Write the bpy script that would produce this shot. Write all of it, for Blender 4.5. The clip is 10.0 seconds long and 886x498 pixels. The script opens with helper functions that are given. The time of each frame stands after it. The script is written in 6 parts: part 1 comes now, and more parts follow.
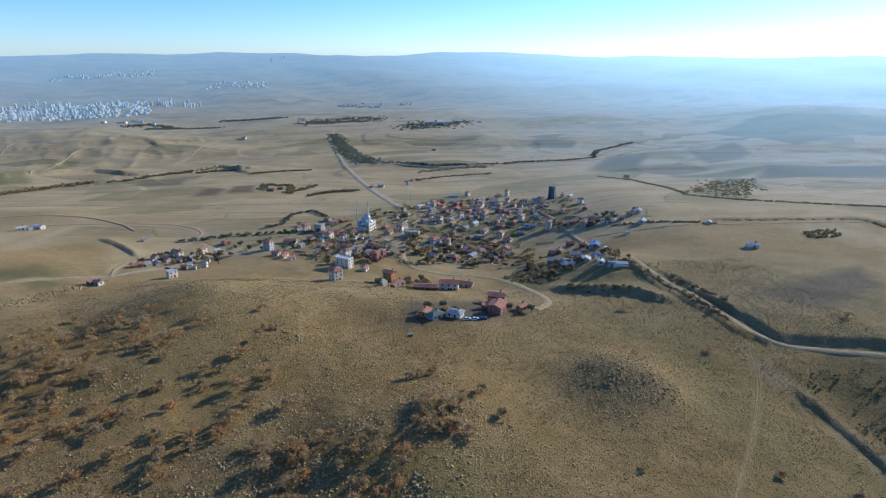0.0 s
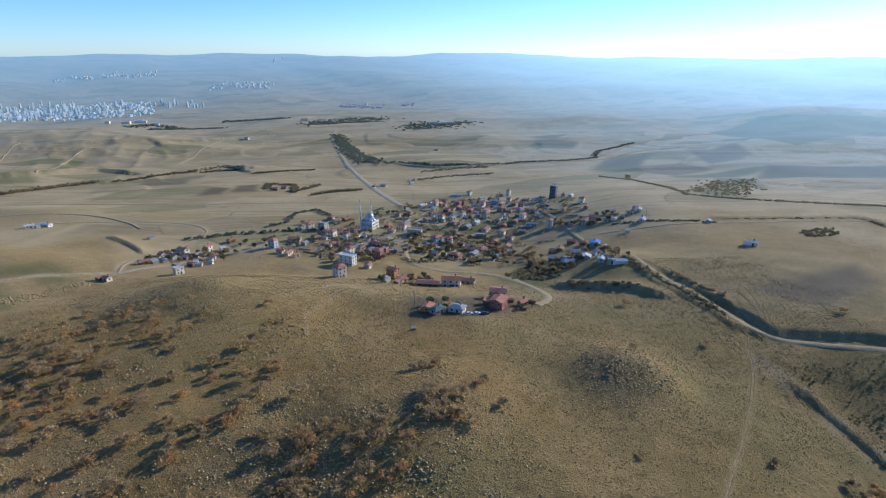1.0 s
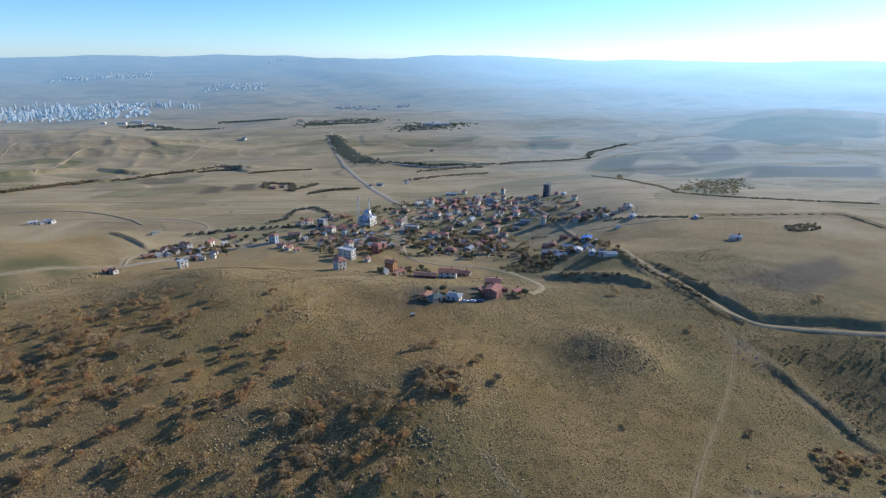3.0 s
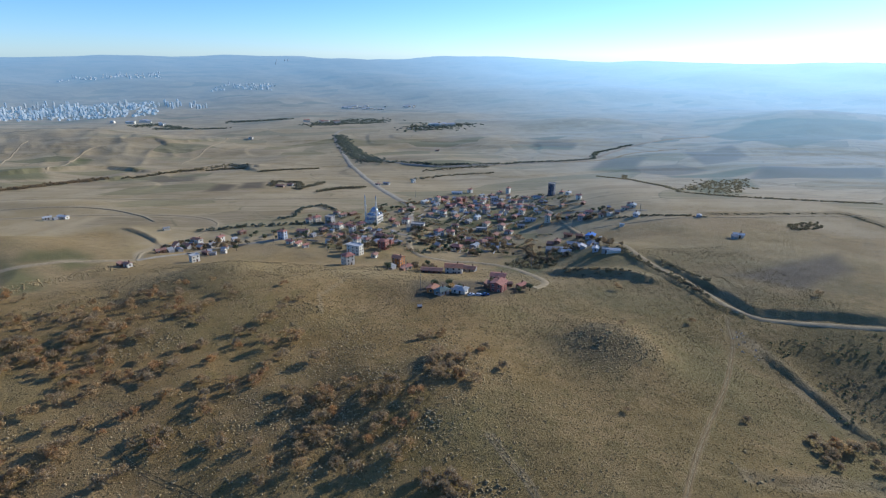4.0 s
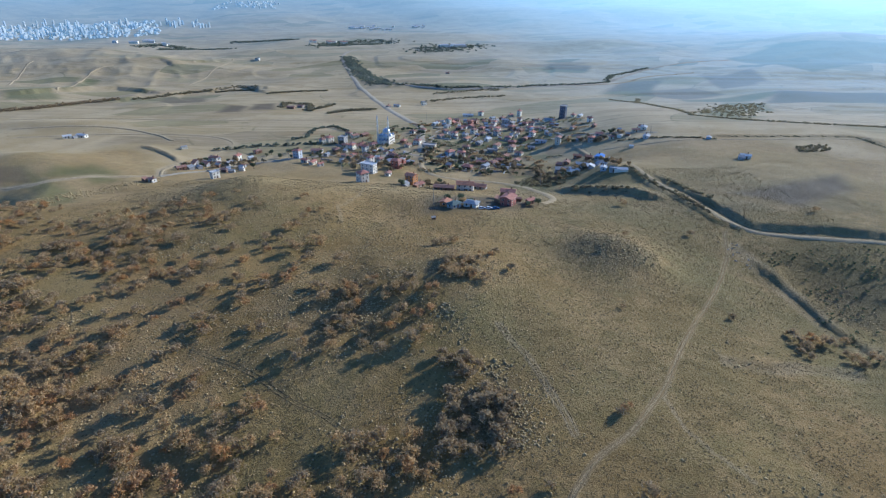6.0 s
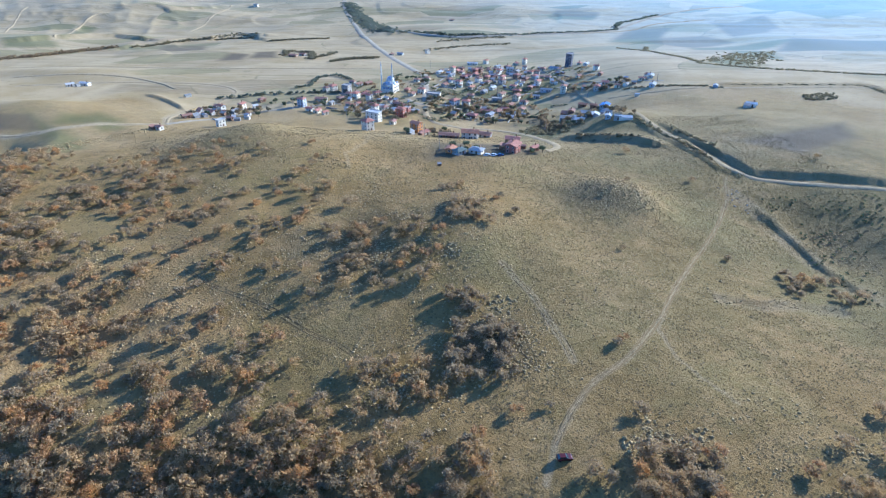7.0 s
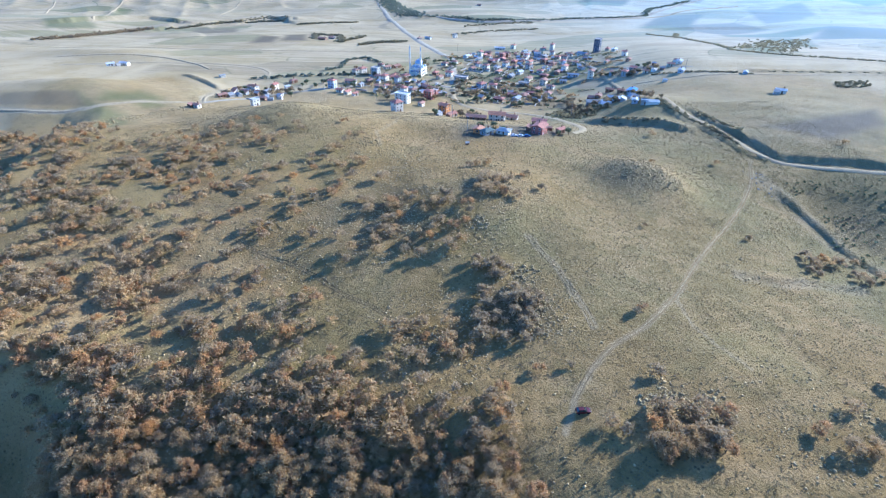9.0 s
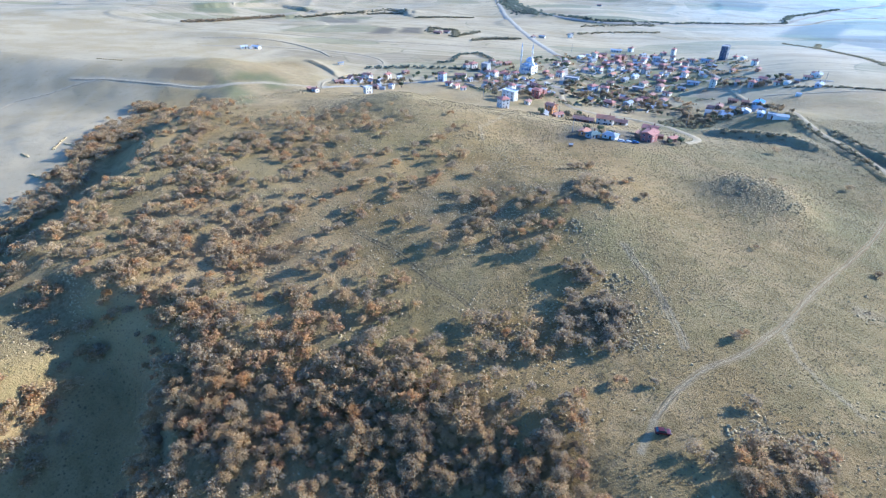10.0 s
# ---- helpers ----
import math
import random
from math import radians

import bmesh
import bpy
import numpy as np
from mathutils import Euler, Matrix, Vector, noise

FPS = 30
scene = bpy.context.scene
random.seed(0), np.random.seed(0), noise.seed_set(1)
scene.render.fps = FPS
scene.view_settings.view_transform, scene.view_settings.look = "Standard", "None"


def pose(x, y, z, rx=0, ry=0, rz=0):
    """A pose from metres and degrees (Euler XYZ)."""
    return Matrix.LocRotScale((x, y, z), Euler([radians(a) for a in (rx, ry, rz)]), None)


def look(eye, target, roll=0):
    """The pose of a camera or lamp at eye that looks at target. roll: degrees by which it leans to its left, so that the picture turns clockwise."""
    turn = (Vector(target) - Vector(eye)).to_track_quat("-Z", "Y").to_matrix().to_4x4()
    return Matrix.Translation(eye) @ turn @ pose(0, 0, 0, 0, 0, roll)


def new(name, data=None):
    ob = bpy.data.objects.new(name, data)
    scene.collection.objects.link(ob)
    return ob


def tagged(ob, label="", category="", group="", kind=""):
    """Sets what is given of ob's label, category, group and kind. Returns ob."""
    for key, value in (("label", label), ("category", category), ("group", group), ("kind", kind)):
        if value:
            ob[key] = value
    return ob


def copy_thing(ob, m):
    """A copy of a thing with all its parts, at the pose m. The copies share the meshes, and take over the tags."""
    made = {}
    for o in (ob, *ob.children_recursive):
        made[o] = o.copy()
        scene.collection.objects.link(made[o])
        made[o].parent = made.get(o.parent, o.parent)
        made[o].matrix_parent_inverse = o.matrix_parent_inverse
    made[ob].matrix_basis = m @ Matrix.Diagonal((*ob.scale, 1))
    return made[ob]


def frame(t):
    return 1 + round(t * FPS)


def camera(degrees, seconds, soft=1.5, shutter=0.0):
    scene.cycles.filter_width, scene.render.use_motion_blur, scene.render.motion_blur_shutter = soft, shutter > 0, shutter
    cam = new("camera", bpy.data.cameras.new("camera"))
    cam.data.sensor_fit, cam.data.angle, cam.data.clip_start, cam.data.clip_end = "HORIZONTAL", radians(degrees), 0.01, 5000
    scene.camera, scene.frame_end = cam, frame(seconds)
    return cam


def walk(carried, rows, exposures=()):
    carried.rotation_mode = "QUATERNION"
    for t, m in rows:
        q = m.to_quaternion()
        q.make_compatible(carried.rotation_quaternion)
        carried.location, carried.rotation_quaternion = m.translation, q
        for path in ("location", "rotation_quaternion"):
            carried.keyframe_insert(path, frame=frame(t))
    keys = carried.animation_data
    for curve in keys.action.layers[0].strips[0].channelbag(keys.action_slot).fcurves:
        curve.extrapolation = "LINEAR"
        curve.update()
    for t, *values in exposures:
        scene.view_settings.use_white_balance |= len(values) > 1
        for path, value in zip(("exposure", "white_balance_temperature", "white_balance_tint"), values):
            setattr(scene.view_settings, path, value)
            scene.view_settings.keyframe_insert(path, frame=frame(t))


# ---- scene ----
cam = camera(79.2, 10.0, 1.2)
METRES, EYE, TILT, LEAN, TURN = 70.0, 119.0, -20.4, 0.0, 0.0
ROWS = [
    (0.0, 0.0, 0.0, 0.0, 0.0, 0.0, -0.0),
    (0.5, -0.0032, -0.0397, -0.0157, 0.17, 0.03, -0.1),
    (1.0, -0.0062, -0.0799, -0.0336, 0.18, 0.08, -0.09),
    (1.5, -0.0096, -0.1232, -0.0542, 0.03, 0.14, -0.11),
    (2.0, -0.014, -0.1685, -0.0745, -0.21, 0.2, -0.08),
    (2.5, -0.0187, -0.2157, -0.0962, -0.46, 0.26, -0.02),
    (4.0, -0.0412, -0.367, -0.1708, 0.11, 0.4, -0.41),
    (4.5, -0.0512, -0.4197, -0.1965, 0.39, 0.43, -0.61),
    (5.0, -0.059, -0.4744, -0.2232, 0.69, 0.39, -0.74),
    (5.5, -0.0668, -0.5329, -0.2561, 0.87, -2.58, -0.84),
    (6.0, -0.0742, -0.5944, -0.2848, 1.0, -7.17, -0.86),
    (7.5, -0.1036, -0.7703, -0.3581, 1.37, -12.71, -0.94),
    (8.0, -0.1125, -0.8162, -0.3741, 1.42, -12.88, -0.9),
    (8.5, -0.1213, -0.8524, -0.3866, 2.3, -13.16, -1.22),
    (9.0, -0.1287, -0.8769, -0.3972, 3.74, -13.39, -1.79),
    (9.5, -0.1312, -0.89, -0.4063, 10.89, -13.96, -4.5),
    (10.0, -0.1288, -0.8975, -0.4119, 14.58, -14.35, -5.75),
]
walk(cam, [(t, pose(0, 0, EYE, TILT, LEAN, TURN) @ pose(METRES * x, METRES * y, METRES * z, 90 + pitch, roll, yaw)) for t, x, y, z, yaw, pitch, roll in ROWS],
     [(0.0, 0.27, 5720, 9), (2.7, 0.27, 5720, 9.5), (4.0, 0.18, 5620, 9.5), (5.2, 0.22, 5560, 9.5), (5.6, 0.29, 5460, 8.5), (6.2, 0.66, 5250, 7.5), (7.4, 1.33, 4980, 7), (8.0, 1.41, 4880, 7.5), (9.0, 1.47, 4820, 8.5), (10.0, 1.55, 4820, 9)])


# ---- the lie of the land ----
def smooth(e0, e1, v):
    u = np.clip((v - e0) / (e1 - e0), 0, 1)
    return u * u * (3 - 2 * u)


def hash2(ix, iy, seed):
    k = (ix.astype(np.int64) * 374761393 + iy.astype(np.int64) * 668265263 + seed * 1274126177) & 0x7FFFFFFF
    k = ((k ^ (k >> 13)) * 1274126177) & 0x7FFFFFFF
    return ((k ^ (k >> 16)) & 0xFFFF) / 65535.0


def vnoise(x, y, size, seed):
    u, v = x / size, y / size
    i, j = np.floor(u), np.floor(v)
    fu, fv = u - i, v - j
    fu, fv = fu * fu * (3 - 2 * fu), fv * fv * (3 - 2 * fv)
    a, b = hash2(i, j, seed), hash2(i + 1, j, seed)
    c, d = hash2(i, j + 1, seed), hash2(i + 1, j + 1, seed)
    return (a + (b - a) * fu + (c - a) * fv + (a - b - c + d) * fu * fv) * 2 - 1


def near_line(x, y, pts):
    """Distance from a polyline, and the side (plus: to the right of its way)."""
    best, side = np.full(np.shape(x), 1e9), np.zeros(np.shape(x))
    for (ax, ay), (bx, by) in zip(pts[:-1], pts[1:]):
        dx, dy = bx - ax, by - ay
        s = np.clip(((x - ax) * dx + (y - ay) * dy) / (dx * dx + dy * dy), 0, 1)
        px, py = x - ax - s * dx, y - ay - s * dy
        d = np.hypot(px, py)
        sg = np.sign(px * dy - py * dx)
        side = np.where(d < best, sg, side)
        best = np.minimum(best, d)
    return best, side


# swells and hollows of the hill and of the slope down to the village: x, y, radius, height
SWELLS = [
    (-110, 60, 55, -7.1), (-30, 40, 55, -4.4), (50, 50, 60, 0.3), (-140, 130, 60, 3.5), (-70, 130, 50, 2.4), (-5, 145, 40, 8.9),
    (70, 178, 23, 9.0), (65, 120, 55, 0.4), (130, 110, 60, -8.7), (-160, 210, 70, -3.4), (-80, 240, 60, 10.3), (10, 240, 60, 3.2),
    (100, 230, 60, -1.6), (170, 170, 60, -2.8), (-90, 330, 70, -5.7), (20, 340, 70, -8.5), (112, 334, 30, 8.0), (-210, 300, 60, -4.2),
    (-200, 390, 70, -8.6), (-60, 450, 90, -6.8), (60, 440, 80, -10.4), (230, 320, 90, -0.7), (220, 430, 100, -3.3), (-330, 420, 110, -1.7),
    (-140, 275, 36, 11), (-150, 205, 40, 5), (-50, 232, 32, -7), (160, 155, 42, -7), (-255, 268, 35, -4),
]
FAR_HILLS = [
    (1290, 1850, 360, 250, 46), (420, 1850, 260, 150, 22), (-900, 1250, 300, 160, 22), (-1500, 1450, 420, 200, 30),
    (-500, 1560, 260, 120, 14), (900, 1250, 300, 160, 12), (-120, 1750, 240, 110, 14), (-345, 356, 60, 30, 7.5), (-440, 545, 80, 40, 6), (700, 900, 200, 120, 8),
]
SCARP_Y = [-400, -20, 25, 42, 57, 83, 120, 150, 190, 240, 400]
SCARP_X = [-200, -196, -193, -196, -202, -212, -221, -235, -252, -266, -300]
EDGE_X = [-260, -200, -172, -140, -60, -25, 5, 32, 60, 110, 300]
EDGE_Y = [4, 6, 8, 40, 42, 34, 22, 6, -6, -16, -40]
GULLY = [(-166, 46), (-148, 20), (-132, -14), (-122, -60), (-115, -140)]


def profile(x, y):
    fall = 0.135 - 0.075 * smooth(60, 220, x) * (1 - smooth(380, 900, y))
    start = 190 + 20 * smooth(60, 220, x)
    sp = 55 * np.log1p(np.exp(np.clip((y - start) / 55, -30, 30)))
    sp = np.where((y - start) / 55 > 30, y - start, sp)
    return -112 * np.tanh(fall * sp / 112)


def land(x, y):
    """The ground without its small relief."""
    x, y = np.asarray(x, float), np.asarray(y, float)
    z = profile(x, y)
    for cx, cy, r, a in SWELLS:
        z = z + a * np.exp(-((x - cx) ** 2 + (y - cy) ** 2) / (r * r))
    for cx, cy, rx, ry, a in FAR_HILLS:
        z = z + a * np.exp(-((x - cx) / rx) ** 2 - ((y - cy) / ry) ** 2)
    # the wooded scarp on the west side and the ravine that bites into it
    d = np.interp(y, SCARP_Y, SCARP_X) - x + 6 * vnoise(x, y, 34, 5)
    s = 1 - smooth(235, 330, y)
    z = z - s * (18 * (0.6 * np.clip(d / 31, 0, 1) + 0.4 * smooth(0, 31, d)) + 0.035 * np.clip(d - 36, 0, 300) + (1.5 + 1.5 * vnoise(x, y, 90, 9)) * smooth(40, 90, d))
    g, side = near_line(x + 4 * vnoise(x, y, 22, 6), y, GULLY)
    z = z - 21 * np.exp(-(g / np.where(side > 0, 36, 17)) ** 2) * (1 - smooth(22, 48, y))
    # the wooded slope that falls away to the south-west
    d = np.interp(x, EDGE_X, EDGE_Y) - y + 4 * vnoise(x, y, 26, 7)
    sp = 7 * np.log1p(np.exp(np.clip(d / 7, -30, 30)))
    z = z - 62 * np.tanh((0.33 + 0.16 * (1 - smooth(-150, -110, x))) * sp / 62)
    # rolling fields, and the rise to the skyline
    r = np.hypot(x, y)
    z = z + (7 * vnoise(x, y, 260, 1) + 3 * vnoise(x, y, 110, 2)) * smooth(520, 1100, r)
    # gullied slopes of the western plain
    fold = 1 - np.abs(vnoise(x + 0.35 * y, y * 0.6, 44, 65))
    z = z + 3 * fold * fold * smooth(-480, -640, x) * smooth(900, 1020, y) * (1 - smooth(1350, 1600, y))
    # low terraces and washed-out edges across the plain
    for size, seed, lift in ((300, 61, 1.7), (420, 63, 2.2)):
        f = vnoise(x + 40 * vnoise(x, y, 150, seed + 10), y * 1.7, size, seed)
        z = z + lift * (smooth(-0.02, 0.03, f) + smooth(0.38, 0.42, f)) * smooth(640, 900, r) * (1 - 0.6 * smooth(1500, 2200, r))
    z = z + smooth(2300, 4700, r) * (190 + 16 * vnoise(x, y, 700, 3)) + 14 * vnoise(x, y, 420, 4) * smooth(1800, 3000, r)
    return z


# ---- sky and sun ----
SUN_AZ, SUN_EL = 54.0, 19.5
world = bpy.data.worlds.new("sky")
scene.world = world
world.use_nodes = True
wn = world.node_tree.nodes
sky = wn.new("ShaderNodeTexSky")
sky.sky_type, sky.sun_disc = "NISHITA", False
sky.sun_elevation, sky.sun_rotation = radians(SUN_EL), radians(SUN_AZ)
sky.altitude, sky.air_density, sky.dust_density, sky.ozone_density = 900, 0.85, 0.2, 6.0
world.node_tree.links.new(sky.outputs["Color"], wn["Background"].inputs["Color"])
wn["Background"].inputs["Strength"].default_value = 0.15
sun_data = bpy.data.lights.new("sun", "SUN")
sun_data.energy, sun_data.angle, sun_data.color = 4.4, radians(0.5), (1.0, 0.90, 0.74)
sun = new("sun", sun_data)
sun.matrix_world = look((0, 0, 900), (-math.sin(radians(SUN_AZ)), -math.cos(radians(SUN_AZ)), 900 - math.tan(radians(SUN_EL))))


# ---- materials ----
class Mat:
    """A small helper to write node materials."""

    def __init__(self, name, rough=0.9, spec=0.2, metal=0.0):
        self.m = bpy.data.materials.new(name)
        self.m.use_nodes = True
        self.t = self.m.node_tree
        self.b = self.t.nodes["Principled BSDF"]
        self.b.inputs["Roughness"].default_value = rough
        self.b.inputs["Specular IOR Level"].default_value = spec
        self.b.inputs["Metallic"].default_value = metal
        self.geo = None

    def node(self, kind, **inputs):
        n = self.t.nodes.new(kind)
        for k, v in inputs.items():
            self.put(n, k.replace("_", " "), v)
        return n

    def put(self, n, key, v):
        s = n.inputs[int(key)] if key.isdigit() else n.inputs[key]
        if isinstance(v, bpy.types.NodeSocket):
            self.t.links.new(v, s)
        else:
            s.default_value = v

    def where(self):
        if not self.geo:
            self.geo = self.t.nodes.new("ShaderNodeNewGeometry")
        return self.geo.outputs["Position"]

    def noise(self, size, detail=4.0, rough=0.55, where=None):
        n = self.node("ShaderNodeTexNoise", Scale=1.0 / size, Detail=detail, Roughness=rough)
        self.put(n, "Vector", where or self.where())
        return n.outputs["Fac"]

    def ramp(self, fac, lo, hi, a=0.0, b=1.0):
        n = self.t.nodes.new("ShaderNodeMapRange")
        n.interpolation_type = "SMOOTHSTEP"
        for k, v in (("Value", fac), ("From Min", lo), ("From Max", hi), ("To Min", a), ("To Max", b)):
            self.put(n, k, v)
        return n.outputs["Result"]

    def mix(self, fac, a, b, blend="MIX"):
        n = self.t.nodes.new("ShaderNodeMix")
        n.data_type, n.blend_type = "RGBA", blend
        for i, v in ((0, fac), (6, a), (7, b)):
            if isinstance(v, tuple):
                v = (*v, 1.0) if len(v) == 3 else v
            self.put(n, str(i), v)
        return n.outputs[2]

    def maths(self, op, a, b=0.0):
        n = self.t.nodes.new("ShaderNodeMath")
        n.operation = op
        self.put(n, "0", a)
        self.put(n, "1", b)
        return n.outputs[0]

    def bump(self, height, distance, strength=1.0):
        n = self.node("ShaderNodeBump", Height=height, Distance=distance, Strength=strength)
        self.t.links.new(n.outputs["Normal"], self.b.inputs["Normal"])

    def colour(self, v):
        self.put(self.b, "Base Color", (*v, 1.0) if isinstance(v, tuple) and len(v) == 3 else v)
        return self


def paint(name, col, rough=0.85, vary=0.18, size=1.5, spec=0.25, metal=0.0, island=0.0, bump=0.0):
    """Plain painted, plastered or raw surfaces, with stains, weather and a spread from thing to thing."""
    m = Mat(name, rough, spec, metal)
    dark = tuple(c * (1 - vary) for c in col)
    c = m.mix(m.ramp(m.noise(size, 5), 0.35, 0.65), dark, col)
    info = m.t.nodes.new("ShaderNodeObjectInfo").outputs["Random"]
    c = m.mix(m.ramp(info, 0, 1, 0, 0.5), c, tuple(v * (1 - vary) for v in col))
    fine = m.ramp(m.noise(size * 0.15, 3), 0.3, 0.7, 1 - vary * 0.6, 1.0 + vary * 0.3)
    grey = m.t.nodes.new("ShaderNodeCombineColor")
    for i in range(3):
        m.put(grey, str(i), fine)
    c = m.mix(1.0, c, grey.outputs[0], "MULTIPLY")
    if bump:
        m.bump(m.noise(size * 0.2, 3), bump)
    return m.colour(c).m


def ground_material(far=False):
    m = Mat("hazy_distance" if far else "dry_grassland", 0.95, 0.06)
    cover = m.t.nodes.new("ShaderNodeAttribute")
    cover.attribute_name = "cover"
    split = m.node("ShaderNodeSeparateColor", Color=cover.outputs["Color"])
    track, green, plough = split.outputs[0], split.outputs[1], split.outputs[2]
    stony = cover.outputs["Alpha"]
    straw = m.mix(m.ramp(m.noise(38, 5, 0.6), 0.36, 0.64), (0.266, 0.172, 0.064), (0.356, 0.231, 0.096))
    c = m.mix(m.ramp(m.noise(6, 5, 0.65), 0.40, 0.66), straw, (0.218, 0.141, 0.050))
    c = m.mix(m.ramp(m.noise(160, 4), 0.45, 0.68), c, (0.362, 0.241, 0.106))
    # turf clumps and bare earth between them
    clump = m.noise(0.75, 4, 0.75)
    c = m.mix(m.ramp(clump, 0.50, 0.70, 0, 0.55), c, (0.125, 0.094, 0.048))
    c = m.mix(m.ramp(m.noise(0.42, 3, 0.7), 0.58, 0.76, 0, 0.4), c, (0.40, 0.285, 0.15))
    c = m.mix(m.ramp(m.noise(15, 5, 0.7), 0.50, 0.66, 0, 0.5), c, (0.188, 0.139, 0.052))
    c = m.mix(m.ramp(m.noise(75, 4, 0.6), 0.46, 0.62, 0, 0.5), c, (0.222, 0.168, 0.060))
    dots = m.node("ShaderNodeTexVoronoi", Scale=1 / 1.5, Randomness=1.0)
    m.put(dots, "Vector", m.where())
    c = m.mix(m.maths("MULTIPLY", m.ramp(dots.outputs["Distance"], 0.30, 0.16, 0, 0.75), m.ramp(m.noise(9, 3), 0.40, 0.58)), c, (0.085, 0.062, 0.030))
    # stubble and fallow: smoother
    till = m.t.nodes.new("ShaderNodeAttribute")
    till.attribute_name = "tilled"
    tilled = till.outputs["Fac"]
    field = m.mix(m.ramp(m.noise(55, 4), 0.38, 0.62), (0.352, 0.262, 0.132), (0.430, 0.330, 0.185))
    plain = field
    # holdings of many tones, long and narrow, with grassy balks and field paths between them
    bend = m.node("ShaderNodeTexNoise", Scale=1 / 240, Detail=2.0)
    m.put(bend, "Vector", m.where())
    shift = m.t.nodes.new("ShaderNodeVectorMath")
    shift.operation = "MULTIPLY_ADD"
    m.t.links.new(bend.outputs["Color"], shift.inputs[0])
    shift.inputs[1].default_value = (140, 140, 0)
    m.t.links.new(m.where(), shift.inputs[2])
    turned = m.t.nodes.new("ShaderNodeMapping")
    turned.vector_type = "TEXTURE"
    m.t.links.new(shift.outputs[0], turned.inputs["Vector"])
    turned.inputs["Rotation"].default_value = (0, 0, radians(24))
    turned.inputs["Scale"].default_value = (115, 58, 1)
    plots = m.node("ShaderNodeTexVoronoi", Scale=1.0, Randomness=0.9)
    rims = m.node("ShaderNodeTexVoronoi", Scale=1.0, Randomness=0.9)
    plots.voronoi_dimensions = rims.voronoi_dimensions = "2D"
    rims.feature = "DISTANCE_TO_EDGE"
    for n in (plots, rims):
        m.t.links.new(turned.outputs[0], n.inputs["Vector"])
    tone = m.node("ShaderNodeSeparateColor", Color=plots.outputs["Color"])
    kind = tone.outputs[0]
    field = m.mix(m.ramp(kind, 0.80, 0.82, 0, 0.22), field, (0.205, 0.152, 0.092))
    field = m.mix(m.ramp(kind, 0.92, 0.94, 0, 0.22), field, (0.140, 0.108, 0.076))
    field = m.mix(m.ramp(kind, 0.20, 0.18, 0, 0.6), field, (0.190, 0.172, 0.078))
    field = m.mix(m.ramp(kind, 0.08, 0.06, 0, 0.4), field, (0.098, 0.112, 0.052))
    field = m.mix(m.ramp(tone.outputs[1], 0.0, 1.0, 0, 0.4), field, (0.43, 0.34, 0.21))
    rim = m.ramp(m.maths("ADD", rims.outputs["Distance"], m.maths("MULTIPLY", m.noise(18, 3), 0.03)), 0.018, 0.034, 1, 0)
    field = m.mix(m.maths("MULTIPLY", rim, m.ramp(m.noise(130, 2), 0.46, 0.60, 0, 0.55)), field, (0.150, 0.135, 0.070))
    # drill lines along the holdings, and wash lines that run with the slopes
    drill = m.node("ShaderNodeTexNoise", Scale=1.0, Detail=3.0, Roughness=0.7)
    drawn = m.t.nodes.new("ShaderNodeMapping")
    drawn.inputs["Rotation"].default_value = (0, 0, radians(-24))
    drawn.inputs["Scale"].default_value = (1 / 150, 1 / 7, 1 / 40)
    m.t.links.new(shift.outputs[0], drawn.inputs["Vector"])
    m.t.links.new(drawn.outputs[0], drill.inputs["Vector"])
    field = m.mix(m.ramp(drill.outputs["Fac"], 0.48, 0.66, 0, 0.42), field, (0.205, 0.172, 0.095))
    field = m.mix(m.ramp(drill.outputs["Fac"], 0.46, 0.34, 0, 0.35), field, (0.46, 0.37, 0.24))
    field = m.mix(m.maths("MULTIPLY", m.ramp(m.noise(26, 5, 0.7), 0.56, 0.70), 0.5), field, (0.175, 0.150, 0.080))
    field = m.mix(m.ramp(m.noise(8, 4, 0.75), 0.58, 0.70, 0, 0.5), field, (0.165, 0.140, 0.070))
    plain = m.mix(m.ramp(m.noise(5, 4, 0.75), 0.55, 0.70, 0, 0.45), plain, (0.185, 0.150, 0.072))
    field = m.mix(m.ramp(tilled, 0.62, 0.9), plain, field)
    c = m.mix(m.ramp(tilled, 0.0, 0.6), c, field)
    c = m.mix(green, c, m.mix(m.noise(14, 4), (0.095, 0.105, 0.042), (0.150, 0.150, 0.068)))
    c = m.mix(plough, c, m.mix(m.noise(20, 4), (0.132, 0.103, 0.064), (0.178, 0.139, 0.088)))
    c = m.mix(stony, c, m.mix(m.ramp(m.noise(1.4, 5, 0.7), 0.4, 0.6), (0.132, 0.094, 0.044), (0.225, 0.165, 0.080)))
    c = m.mix(track, c, m.mix(m.noise(2.5, 4), (0.325, 0.252, 0.145), (0.405, 0.320, 0.195)))
    m.colour(c)
    h = m.maths("ADD", m.maths("MULTIPLY", clump, 0.8), m.maths("MULTIPLY", m.noise(2.6, 4, 0.65), 0.6))
    m.bump(m.maths("MULTIPLY", h, m.ramp(tilled, 0, 1, 1.0, 0.2)), 0.8, 0.8)
    haze_range = m.t.nodes.new("ShaderNodeVectorMath")
    haze_range.operation = "LENGTH"
    m.t.links.new(m.where(), haze_range.inputs[0])
    # blue sheen stands in for air haze: grows with distance, strongest towards the sun
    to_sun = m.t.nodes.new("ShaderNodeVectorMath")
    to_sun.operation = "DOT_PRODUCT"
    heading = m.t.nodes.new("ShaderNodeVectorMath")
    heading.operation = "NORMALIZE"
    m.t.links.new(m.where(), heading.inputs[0])
